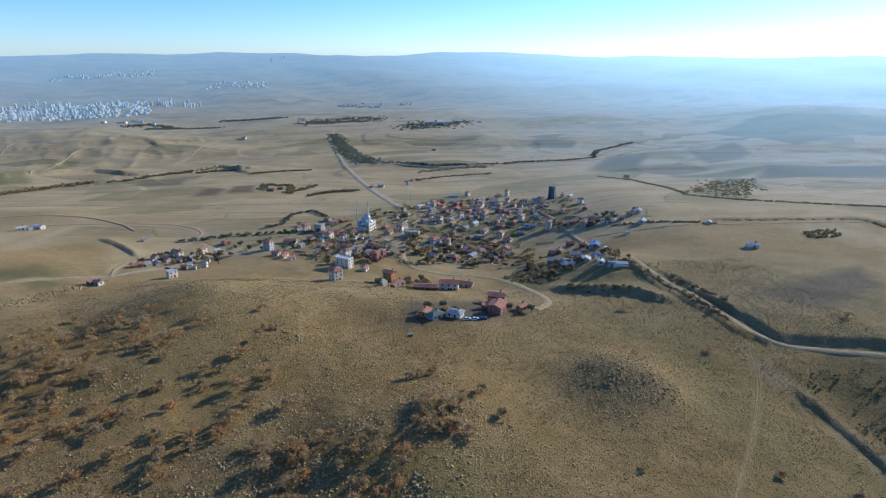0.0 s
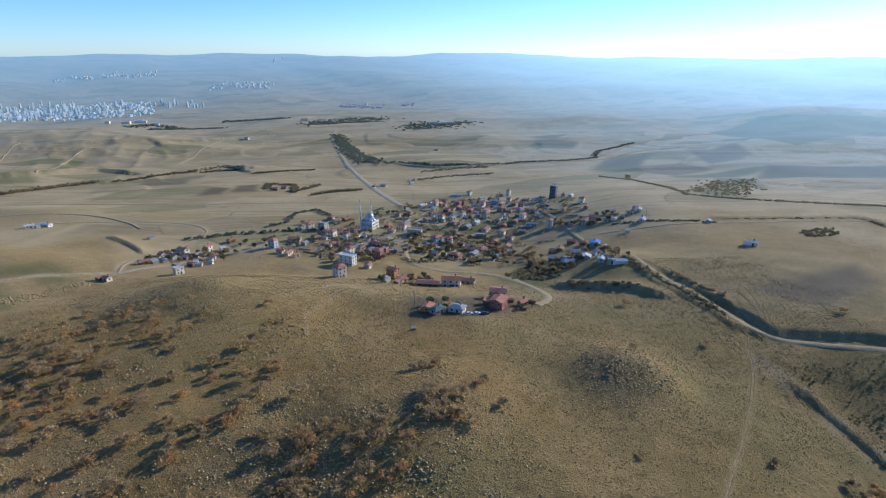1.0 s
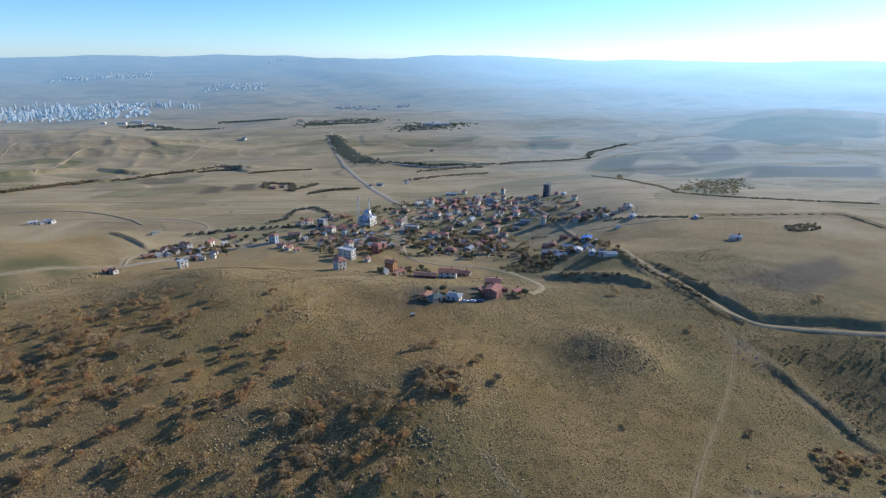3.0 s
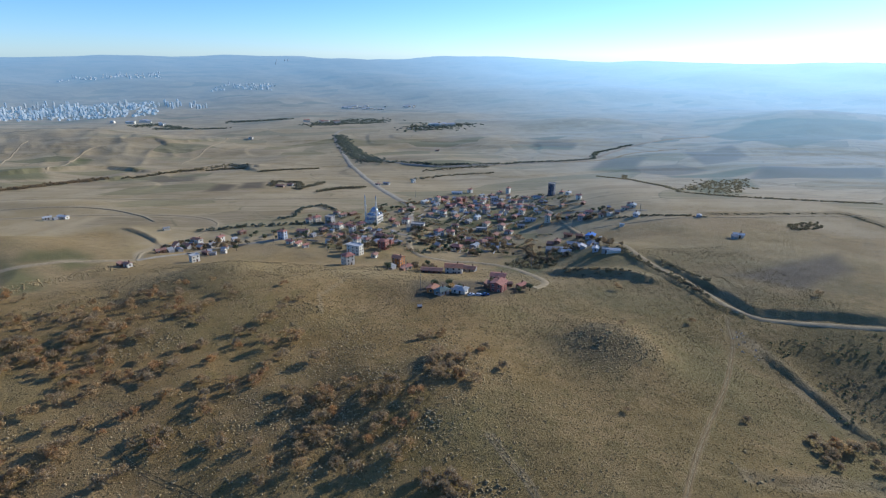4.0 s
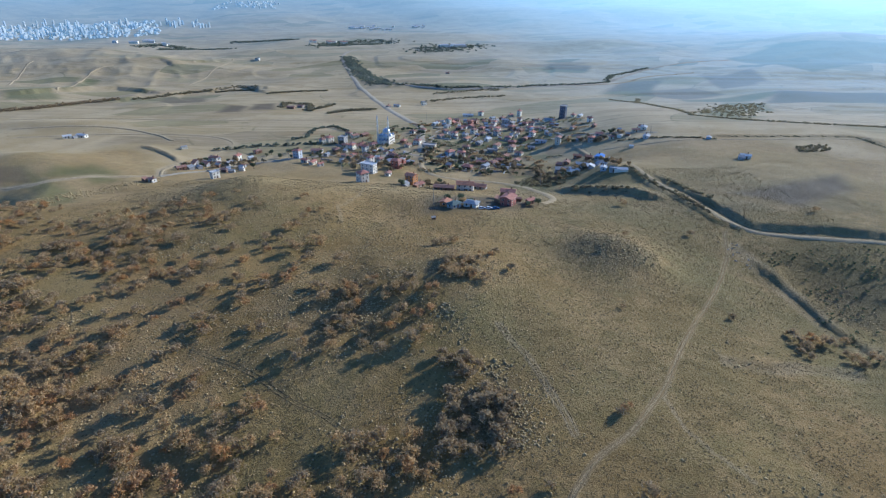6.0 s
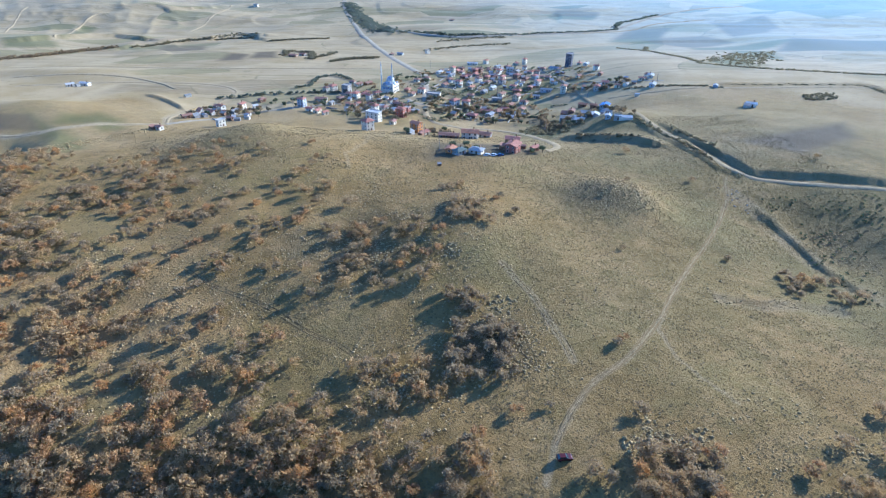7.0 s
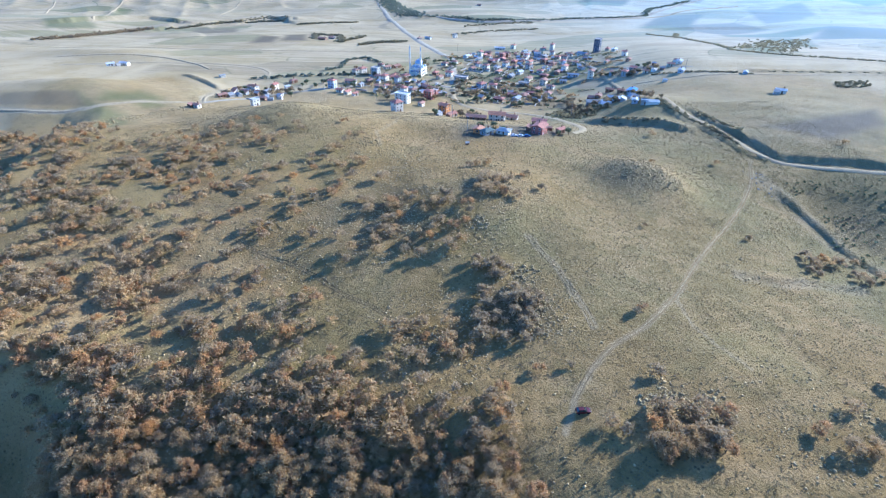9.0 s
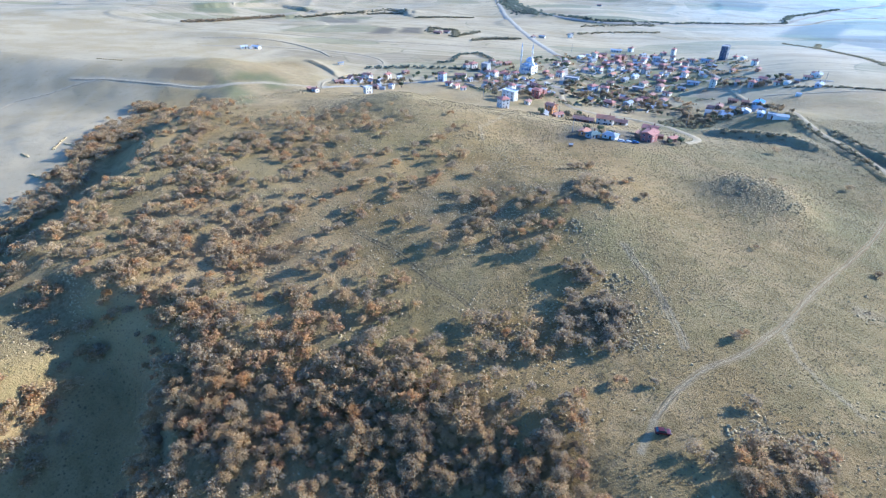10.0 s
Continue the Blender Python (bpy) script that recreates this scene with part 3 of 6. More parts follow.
def ring_sheet(name, radii, mat, centre=True):
    """A sheet of ground in rings round a point behind the hill, finest ahead."""
    fine = np.radians(np.linspace(-60, 60, 660))
    coarse = np.radians(np.linspace(60, 300, 62)[1:-1])
    a = np.concatenate([fine, coarse])
    na, nr = len(a), len(radii)
    X = radii[:, None] * np.sin(a)[None, :]
    Y = -66 + radii[:, None] * np.cos(a)[None, :]
    X, Y = X.ravel(), Y.ravel()
    Z = ground(X, Y)
    co = np.stack([X, Y, Z], 1)
    i = np.arange(nr - 1)[:, None] * na
    j = np.arange(na)[None, :]
    k = (j + 1) % na
    quads = np.stack([i + j, i + na + j, i + na + k, i + k], 2).reshape(-1, 4)[:, ::-1]
    me = bpy.data.meshes.new(name)
    nv, nq = len(co), len(quads)
    me.vertices.add(nv)
    me.vertices.foreach_set("co", co.ravel())
    me.loops.add(nq * 4)
    me.loops.foreach_set("vertex_index", quads.ravel().astype(np.int32))
    me.polygons.add(nq)
    me.polygons.foreach_set("loop_start", np.arange(0, nq * 4, 4, dtype=np.int32))
    me.polygons.foreach_set("use_smooth", np.ones(nq, bool))
    me.materials.append(mat)
    me.update(calc_edges=True)
    me.validate()
    at = me.attributes.new("cover", "FLOAT_COLOR", "POINT")
    kinds, tilled = cover(X, Y)
    at.data.foreach_set("color", np.stack(kinds, 1).ravel())
    me.attributes.new("tilled", "FLOAT", "POINT").data.foreach_set("value", tilled)
    return new(name, me)


NEAR_RINGS = np.concatenate([[0.02, 4, 8, 14, 20, 30, 40, 52], np.geomspace(60, 1500, 400)])
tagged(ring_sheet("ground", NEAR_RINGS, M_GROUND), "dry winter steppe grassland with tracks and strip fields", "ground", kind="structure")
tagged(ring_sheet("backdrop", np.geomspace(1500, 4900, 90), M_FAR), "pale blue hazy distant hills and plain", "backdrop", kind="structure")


def road(name, pts, width, mat, label, lift=0.18, aside=0.0):
    """A road laid on the ground along a line, rounded at its bends."""
    p = np.array(pts, float)
    for _ in range(2):
        q = [p[0]]
        for u, v in zip(p[:-1], p[1:]):
            q += [u * 0.75 + v * 0.25, u * 0.25 + v * 0.75]
        p = np.array(q + [p[-1]])
    out = [p[0]]
    for u, v in zip(p[:-1], p[1:]):
        n = max(1, int(np.hypot(*(v - u)) / min(4, width)))
        out += [u + (v - u) * (i + 1) / n for i in range(n)]
    p = np.array(out)
    d = np.gradient(p, axis=0)
    d /= np.maximum(np.hypot(d[:, 0], d[:, 1])[:, None], 1e-6)
    side = np.stack([d[:, 1], -d[:, 0]], 1)
    p = p + side * aside
    cols = []
    for i, s in enumerate((-1, -0.5, 0, 0.5, 1)):
        w = width / 2 * s + (0.25 * vnoise(p[:, 0], p[:, 1], 6, 50 + i) * abs(s))
        cols.append(p + side * np.asarray(w)[:, None])
    verts = []
    for k in range(len(p)):
        for c in cols:
            verts.append((c[k, 0], c[k, 1]))
    v = np.array(verts)
    z = ground(v[:, 0], v[:, 1]).reshape(-1, 5)
    z = np.repeat(np.max(z, axis=1, keepdims=True), 5, axis=1) * 0.5 + z * 0.5 + lift
    z[:, 0] -= lift * 1.6
    z[:, 4] -= lift * 1.6
    v3 = np.column_stack([v, z.ravel()])
    faces = [(k * 5 + i, k * 5 + i + 1, k * 5 + i + 6, k * 5 + i + 5) for k in range(len(p) - 1) for i in range(4)]
    return tagged(new(name, mesh(name, v3, faces, mat, flat=False)), label, "road", kind="structure")


for s in (-1, 1):
    road("dirt_track", T1[:-1], 0.5, M_RUT, "worn wheel rut of a dirt track in grass", 0.05, s * 0.62)
for s in (-1, 1):
    road("dirt_track", T3, 0.26, M_RUTDARK, "dark wheel rut of a track in grass", 0.03, s * 0.65)
for s in (-1, 1):
    road("dirt_track", T2, 0.28, M_RUT, "faint wheel rut in grass", 0.04, s * 0.9)
road("road", MAIN_ROAD, 11, M_ASPHALT, "pale worn asphalt road leading out of the village", 0.6)
road("road", VALLEY_ROAD, 10, M_ASPHALT, "narrow grey asphalt road across the plain", 0.8)
road("road", STREET, 5.5, M_ASPHALT, "pale village street of worn asphalt", 0.3)
road("road", FRONT_STREET, 5.5, M_EARTH, "pale dusty street along the village edge", 0.3)
road("road", WEST_STREET, 5.5, M_ASPHALT, "grey village street of worn asphalt", 0.3)
road("road", SIDE_STREET, 4.5, M_ASPHALT, "narrow pale village side street", 0.3)
road("dirt_track", WEST_TRACK, 3.6, M_EARTH, "pale earth track across stubble", 0.2)
road("dirt_track", WEST_FORK, 2.6, M_EARTH, "narrow pale earth track across stubble", 0.2)
road("dirt_track", LOOP, 3.2, M_EARTH, "pale earth track looping through stubble", 0.25)
road("dirt_track", LONG_TRACK, 3, M_EARTH, "long pale earth track across the plain", 0.3)
for p in SLOPE_TRACKS:
    road("dirt_track", p, 4, M_EARTH, "pale earth track on the slopes of the plain", 0.5)
road("road", FIELD_ROAD, 6, M_EARTH, "pale unpaved road across the fields", 0.6)
road("road", HEADLAND_ROAD, 4, M_EARTH, "narrow earth track along a field edge", 0.3)
road("road", DITCH_ROAD, 4.5, M_EARTH, "dirt road beside a ditch", 0.25)


# ---- village ----
def box_mesh(name, w, d, h, mats, z0=0.0, bevel=0.0):
    bm = bmesh.new()
    bmesh.ops.create_cube(bm, size=1.0, matrix=Matrix.Translation((0, 0, z0 + h / 2)) @ Matrix.Diagonal((w, d, h, 1)))
    if bevel:
        bmesh.ops.bevel(bm, geom=bm.edges[:], offset=bevel, segments=1, affect="EDGES")
    me = bpy.data.meshes.new(name)
    bm.to_mesh(me)
    bm.free()
    for m in mats if isinstance(mats, list) else [mats]:
        me.materials.append(m)
    return me


def solid(name, bm, mats, smooth_on=False):
    me = bpy.data.meshes.new(name)
    bmesh.ops.recalc_face_normals(bm, faces=bm.faces)
    bm.to_mesh(me)
    bm.free()
    for m in mats if isinstance(mats, list) else [mats]:
        me.materials.append(m)
    if smooth_on:
        me.polygons.foreach_set("use_smooth", np.ones(len(me.polygons), bool))
    return me


def lathe(bm, outline, steps=20, at=(0, 0, 0), span=2 * math.pi, turn=0.0):
    """Turn an outline of (radius, height) round the upright through at."""
    closed = span > 6.28
    n = steps if closed else steps + 1
    rings = []
    for r, z in outline:
        rings.append([bm.verts.new((at[0] + r * math.cos(turn + span * i / steps), at[1] + r * math.sin(turn + span * i / steps), at[2] + z)) for i in range(n)])
    for a, b in zip(rings[:-1], rings[1:]):
        for i in range(steps):
            j = (i + 1) % n
            bm.faces.new((a[i], a[j], b[j], b[i]))
    return bm


def window_mesh(w, h, frame_mat):
    """A framed pane that looks along -y and stands a little proud of its wall: one welded piece."""
    f, t = 0.1, 0.08
    o = [(-w / 2, 0), (w / 2, 0), (w / 2, h), (-w / 2, h)]
    n = [(-w / 2 + f, f), (w / 2 - f, f), (w / 2 - f, h - f), (-w / 2 + f, h - f)]
    v = [(x, 0.02, z) for x, z in o] + [(x, -t, z) for x, z in o] + [(x, -t, z) for x, z in n] + [(x, -0.015, z) for x, z in n]
    q, idx = [(12, 13, 14, 15)], [1]
    for i in range(4):
        j = (i + 1) % 4
        q += [(i, j, 4 + j, 4 + i), (4 + i, 4 + j, 8 + j, 8 + i), (8 + i, 8 + j, 12 + j, 12 + i)]
        idx += [0, 0, 0]
    return mesh("window", v, q, [frame_mat, M_GLASS], idx)


WINDOW = window_mesh(1.25, 1.35, M_WHITE)
WINDOW_BIG = window_mesh(2.0, 1.5, M_WHITE)
DOOR = box_mesh("door", 1.05, 0.12, 2.1, [M_DOOR], bevel=0.02)
CHIMNEY = box_mesh("chimney", 0.6, 0.6, 1.9, [M_BRICK], bevel=0.03)


def roof_mesh(kind, w, d, over, pitch, mat, soffit, courses=True):
    """Hipped, gabled, lean-to or flat roof with thickness; tiled ones have stepped courses."""
    W, D, t = w / 2 + over, d / 2 + over, 0.16
    if kind == "flat":
        x, y = w / 2 + 0.25, d / 2 + 0.25
        o, i = [(-x, -y), (x, -y), (x, y), (-x, y)], [(-x + 0.22, -y + 0.22), (x - 0.22, -y + 0.22), (x - 0.22, y - 0.22), (-x + 0.22, y - 0.22)]
        v = [(*p, -0.05) for p in o] + [(*p, 0.7) for p in o] + [(*p, 0.7) for p in i] + [(*p, 0.2) for p in i]
        q = [(3, 2, 1, 0), (12, 13, 14, 15)]
        for k in range(4):
            j = (k + 1) % 4
            q += [(k, j, 4 + j, 4 + k), (4 + k, 4 + j, 8 + j, 8 + k), (8 + k, 8 + j, 12 + j, 12 + k)]
        return mesh("roof", v, q, mat)
    v, q = [], []
    if kind == "lean":
        rise = 2 * D * pitch
        v = [(-W, -D, 0), (W, -D, 0), (W, D, rise), (-W, D, rise)]
        v += [(x, y, z - t) for x, y, z in v]
        q = [(0, 1, 2, 3), (7, 6, 5, 4), (0, 4, 5, 1), (1, 5, 6, 2), (2, 6, 7, 3), (3, 7, 4, 0)]
        return mesh("roof", v, q, mat)
    rise = D * pitch
    r = max(W - D, 0.15) if kind == "hip" else W
    sag = 0.06 * min(W, 5) / 5
    v = [(-W, -D, 0), (W, -D, 0), (W, D, 0), (-W, D, 0), (-r, 0, rise), (0, 0, rise - sag), (r, 0, rise), (0, -D, -sag * 0.5), (0, D, -sag * 0.5)]
    n = len(v)
    v += [(x, y, z - t) for x, y, z in v]
    q = [(0, 7, 5, 4), (7, 1, 6, 5), (2, 8, 5, 6), (8, 3, 4, 5)]
    if kind == "hip":
        q += [(1, 2, 6), (3, 0, 4)]
        rim = [0, 7, 1, 2, 8, 3]
    else:
        rim = [0, 7, 1, 6, 2, 8, 3, 4]
    q += [tuple(i + n for i in f[::-1]) for f in q]
    q += [(rim[(i + 1) % len(rim)], rim[i], rim[i] + n, rim[(i + 1) % len(rim)] + n) for i in range(len(rim))]
    return mesh("roof", v, q, mat)


def wall_mesh(kind, w, d, h, pitch, over, mat):
    """Four walls on a sunk footing, with gables where the roof has them."""
    bm = bmesh.new()
    x, y, dn = w / 2, d / 2, -2.5
    b = [bm.verts.new(p) for p in ((-x, -y, dn), (x, -y, dn), (x, y, dn), (-x, y, dn))]
    rise = 2 * y * pitch if kind == "lean" else 0
    t = [bm.verts.new(p) for p in ((-x, -y, h), (x, -y, h), (x, y, h + rise), (-x, y, h + rise))]
    if kind == "gable":
        g0, g1 = bm.verts.new((-x, 0, h + y * pitch)), bm.verts.new((x, 0, h + y * pitch))
        bm.faces.new((b[1], b[2], t[2], g1, t[1]))
        bm.faces.new((b[3], b[0], t[0], g0, t[3]))
        bm.faces.new((b[0], b[1], t[1], t[0]))
        bm.faces.new((b[2], b[3], t[3], t[2]))
        bm.faces.new((t[0], t[1], g1, g0))
        bm.faces.new((t[2], t[3], g0, g1))
    else:
        for i in range(4):
            bm.faces.new((b[i], b[(i + 1) % 4], t[(i + 1) % 4], t[i]))
        bm.faces.new(t)
    return solid("wall", bm, mat)


WORDS = {
    "white_render": "white-rendered", "cream_render": "cream-rendered", "grey_render": "grey-rendered", "orange_render": "orange-painted", "red_render": "red-painted",
    "pale_blue_render": "pale blue", "brick_wall": "bare brick", "slate_blue_cladding": "slate blue", "bare_concrete": "raw concrete", "red_clay_tile": "red tiled",
    "brown_clay_tile": "weathered brown tiled", "orange_clay_tile": "orange tiled", "grey_sheet_roof": "grey sheet-metal", "blue_sheet_roof": "bright blue sheet-metal",
    "pale_blue_sheet_roof": "pale blue-grey sheet", "white_sheet_roof": "white sheet-metal", "grey_green_roof": "grey-green", "weathered_stone": "rough stone",
}
STANDING = []
FLOORS = {0: "low", 1: "one-storey", 2: "two-storey", 3: "three-storey", 4: "four-storey", 5: "five-storey", 6: "six-storey"}


def house(x, y, w, d, floors, turn, kind, wall, roof, name="house", label="", pitch=0.33, height=None):
    """A house with its walls, roof, chimney, door and windows, turned by so many degrees."""
    w, d = w * 0.9, d * 0.9
    h = height or (2.0 if floors == 0 else 2.45 * floors + 0.2)
    over = 0.2 if floors == 0 else 0.65
    top = tagged(new(name), label or f"{FLOORS[floors]} {WORDS[wall.name]} {'shed' if floors == 0 else 'village house'} with {WORDS[roof.name]} roof",
                 "shed" if floors == 0 else ("mosque" if name == "mosque" else "house"), "houses of the village")
    STANDING.append((x, y, max(w, d) / 2))
    a = radians(turn)
    corners = [(x + sx * w / 2 * math.cos(a) - sy * d / 2 * math.sin(a), y + sx * w / 2 * math.sin(a) + sy * d / 2 * math.cos(a)) for sx in (-1, 1) for sy in (-1, 1)]
    z = np.mean([level(*c) for c in corners]) + 0.2
    top.matrix_basis = pose(x, y, z, 0, 0, turn)
    part("wall", wall_mesh(kind, w, d, h, pitch, over, wall), top)
    rf = part("roof", roof_mesh(kind, w, d, over, pitch, roof, wall, "clay" in roof.name), top, pose(0, 0, h + (0 if kind == "flat" else 0.12 - over * pitch)))
    if floors == 0:
        return top
    if kind in ("hip", "gable"):
        part("chimney", CHIMNEY, top, pose(w * 0.22, d * 0.14, h + d * 0.36 * pitch - 0.3))
    part("door", DOOR, top, pose(w * 0.12, -d / 2 - 0.03, 0))
    sides = ((0, -d / 2, w, 0), (w / 2, 0, d, 90), (-w / 2, 0, d, -90))
    for cx, cy, run, deg in sides:
        n = max(1, int(run / 3.1))
        for f in range(floors):
            for i in range(n):
                u = (i + 0.5) / n * run - run / 2
                if f == 0 and deg == 0 and abs(u - w * 0.12) < 1.3:
                    continue
                px, py = (u, cy) if deg == 0 else (cx, u)
                part("window", WINDOW, top, pose(px, py, 0.75 + 2.45 * f, 0, 0, deg))
    return top


house(-73, 336, 7.7, 7.7, 3, 43, "hip", M_WHITE, M_ROOF)
house(-73, 368, 12.9, 6.9, 3, -25, "flat", M_WHITE, M_SHEETWHITE)
house(-74, 384, 5.2, 5.2, 4, 55, "hip", M_WHITE, M_ROOF)
house(-145, 418, 6.9, 6.0, 3, -19, "hip", M_BLUEWALL, M_ROOF)
house(-134, 402, 6.9, 4.3, 1, -25, "gable", M_WHITE, M_ROOF)
house(-126, 396, 7.7, 4.3, 1, 73, "gable", M_CREAM, M_ROOF)
house(-118, 390, 5.2, 3.4, 1, 48, "gable", M_WHITE, M_ROOF)
house(-189, 344, 6.9, 4.3, 2, 54, "flat", M_WHITE, M_SHEETWHITE)
house(-192, 369, 5.2, 3.4, 1, -16, "gable", M_BRICK, M_ROOF2)
house(-212, 402, 6.9, 5.2, 2, -33, "gable", M_WHITE, M_ROOFORANGE)
house(-197, 411, 6.0, 5.2, 2, 72, "gable", M_WHITE, M_ROOF)
house(-187, 415, 4.3, 4.3, 1, 47, "gable", M_WHITE, M_SHEETWHITE)
house(-188, 437, 6.9, 5.2, 1, 53, "hip", M_BRICK, M_ROOF2)
house(-221, 411, 4.3, 3.4, 0, -21, "lean", M_GREY, M_ROOF2)
house(-224, 319, 5.2, 4.3, 1, -25, "gable", M_WHITE, M_ROOF2)
house(-229, 319, 4.3, 3.4, 0, 71, "lean", M_BRICK, M_ROOF2)
house(-227, 368, 7.7, 5.2, 1, 46, "gable", M_BRICK, M_ROOF2)
house(-221, 372, 5.2, 4.3, 0, 52, "lean", M_CONCRETE, M_SHEET)
house(-217, 378, 6.0, 4.3, 0, -43, "gable", M_GREY, M_SHEET)
house(-215, 387, 5.2, 4.3, 0, -25, "lean", M_GREY, M_ROOF2)
house(-199, 396, 6.0, 5.2, 1, 70, "gable", M_GREY, M_SHEET)
house(-258, 439, 6.0, 4.3, 0, 45, "gable", M_CREAM, M_SHEET)
house(-131, 486, 7.7, 6.9, 2, 51, "hip", M_WHITE, M_ROOF)
house(-136, 477, 6.0, 5.2, 2, -40, "hip", M_CREAM, M_ROOF2)
house(-116, 480, 7.7, 7.7, 3, -22, "flat", M_GREY, M_CONCRETE)
house(-104, 461, 7.7, 6.9, 2, 69, "hip", M_WHITE, M_ROOF)
house(-110, 514, 7.7, 6.0, 1, 44, "gable", M_CREAM, M_ROOF2)
house(-101, 521, 8.6, 6.0, 1, 50, "gable", M_BRICK, M_ROOF2)
house(-118, 523, 6.9, 5.2, 1, -17, "hip", M_WHITE, M_ROOF2)
house(-133, 441, 11.2, 6.9, 1, -5, "gable", M_GREY, M_ROOF2)
house(-121, 428, 5.2, 4.3, 1, 68, "gable", M_GREY, M_SHEET)
house(-116, 448, 6.9, 6.0, 1, 43, "hip", M_BRICK, M_ROOF2)
house(-96, 431, 6.0, 5.2, 1, 49, "gable", M_WHITE, M_ROOF)
house(-99, 420, 5.2, 4.3, 1, -9, "gable", M_CREAM, M_ROOFORANGE)
house(-36, 334, 7.7, 6.9, 3, -31, "gable", M_ORANGE, M_ROOFORANGE)
house(-39, 320, 6.9, 3.4, 0, 67, "lean", M_CONCRETE, M_SHEET)
house(-31, 310, 5.2, 3.4, 0, 73, "gable", M_BRICK, M_ROOF2)
house(-29, 324, 5.2, 5.2, 1, 48, "gable", M_WHITE, M_ROOF)
house(-53, 389, 7.7, 6.9, 3, -24, "hip", M_REDWALL, M_ROOF)
house(-59, 422, 7.7, 6.0, 2, -41, "gable", M_BRICK, M_ROOF2)
house(-49, 405, 5.2, 4.3, 2, 66, "flat", M_REDWALL, M_CONCRETE)
house(-57, 362, 5.2, 4.3, 1, 72, "gable", M_WHITE, M_ROOF2)
house(-69, 406, 6.0, 5.2, 2, 47, "hip", M_CREAM, M_ROOF2)
house(-29, 476, 14.6, 7.7, 2, -12, "flat", M_CREAM, M_CONCRETE)
house(-42, 495, 7.7, 6.0, 2, -18, "hip", M_WHITE, M_ROOF)
house(-51, 483, 6.9, 6.0, 1, 65, "gable", M_CREAM, M_ROOF2)
house(-57, 501, 6.9, 5.2, 1, 71, "hip", M_BRICK, M_ROOF)
house(-8, 454, 8.6, 6.9, 2, 46, "hip", M_BLUEWALL, M_ROOF)
house(3, 454, 7.7, 6.9, 2, -8, "hip", M_WHITE, M_ROOF)
house(8, 409, 9.5, 6.9, 1, -25, "hip", M_BRICK, M_ROOF)
house(24, 416, 8.6, 6.0, 1, 64, "gable", M_GREY, M_SHEETPALE)
house(20, 391, 7.7, 4.3, 0, 70, "gable", M_CONCRETE, M_SHEET)
house(32, 432, 8.6, 6.9, 1, 45, "hip", M_CREAM, M_ROOF2)
house(-11, 310, 15.5, 6.0, 1, -7, "gable", M_BRICK, M_ROOF2)
house(4, 314, 12.9, 8.6, 2, -6, "gable", M_WHITE, M_ROOFORANGE)
house(15, 323, 10.3, 6.9, 1, -18, "gable", M_GREY, M_ROOF2)
house(-9, 242, 6.0, 5.2, 1, 69, "gable", M_ORANGE, M_ROOFORANGE)
house(-4, 238, 7.7, 5.2, 1, 44, "hip", M_GREY, M_SHEETGREEN)
house(6, 241, 8.6, 6.0, 1, -23, "hip", M_WHITE, M_SHEETPALE)
house(30, 270, 9.5, 6.9, 2, -14, "gable", M_BRICK, M_ROOF)
house(28, 249, 8.6, 7.7, 2, 62, "gable", M_REDWALL, M_ROOF)
house(23, 255, 6.0, 4.3, 0, 68, "lean", M_BRICK, M_ROOF2)
house(42, 256, 6.0, 3.4, 1, 43, "gable", M_BRICK, M_ROOF)
house(35, 261, 5.2, 3.4, 0, -5, "gable", M_BRICK, M_ROOF2)
house(57, 507, 8.6, 6.0, 1, -24, "hip", M_BRICK, M_ROOF)
house(40, 495, 9.5, 6.0, 1, 61, "gable", M_CREAM, M_ROOF2)
house(54, 480, 7.7, 6.9, 2, 67, "gable", M_CREAM, M_ROOF2)
house(34, 476, 11.2, 6.0, 1, -5, "flat", M_GREY, M_CONCRETE)
house(60, 467, 7.7, 6.0, 1, -29, "hip", M_WHITE, M_ROOF2)
house(74, 484, 6.9, 5.2, 1, -10, "gable", M_GREY, M_SHEET)
house(46, 458, 6.9, 5.2, 1, 60, "gable", M_BRICK, M_ROOF2)
house(86, 502, 12.0, 5.2, 1, -12, "gable", M_BLUEWALL, M_SHEETPALE)
house(101, 488, 6.9, 6.0, 3, 72, "gable", M_CREAM, M_ROOF2)
house(108, 426, 7.7, 5.2, 1, -20, "gable", M_BRICK, M_ROOFORANGE)
house(114, 411, 6.0, 5.2, 1, -20, "gable", M_BRICK, M_ROOFORANGE)
house(121, 402, 9.5, 6.9, 1, 59, "gable", M_BLUEWALL, M_SHEETBLUE)
house(103, 384, 12.0, 6.9, 1, -20, "gable", M_GREY, M_SHEETPALE)
house(95, 409, 6.9, 5.2, 1, 71, "gable", M_BRICK, M_ROOF2)
house(88, 406, 6.0, 4.3, 0, -26, "lean", M_BRICK, M_ROOF2)
house(85, 377, 12.9, 4.3, 0, -3, "lean", M_GREY, M_SHEET)
house(92, 360, 11.2, 3.4, 0, -19, "gable", M_GREY, M_SHEETWHITE)
house(100, 344, 5.2, 4.3, 0, 64, "lean", M_GREY, M_SHEETWHITE)
house(104, 327, 5.2, 4.3, 1, 70, "gable", M_BLUEWALL, M_SHEETWHITE)
house(109, 321, 5.2, 4.3, 1, -18, "flat", M_GREY, M_SHEETPALE)
house(114, 319, 10.3, 2.6, 0, -4, "lean", M_WHITE, M_SHEETWHITE)
house(125, 386, 4.3, 3.4, 0, 57, "gable", M_CONCRETE, M_SHEETWHITE)
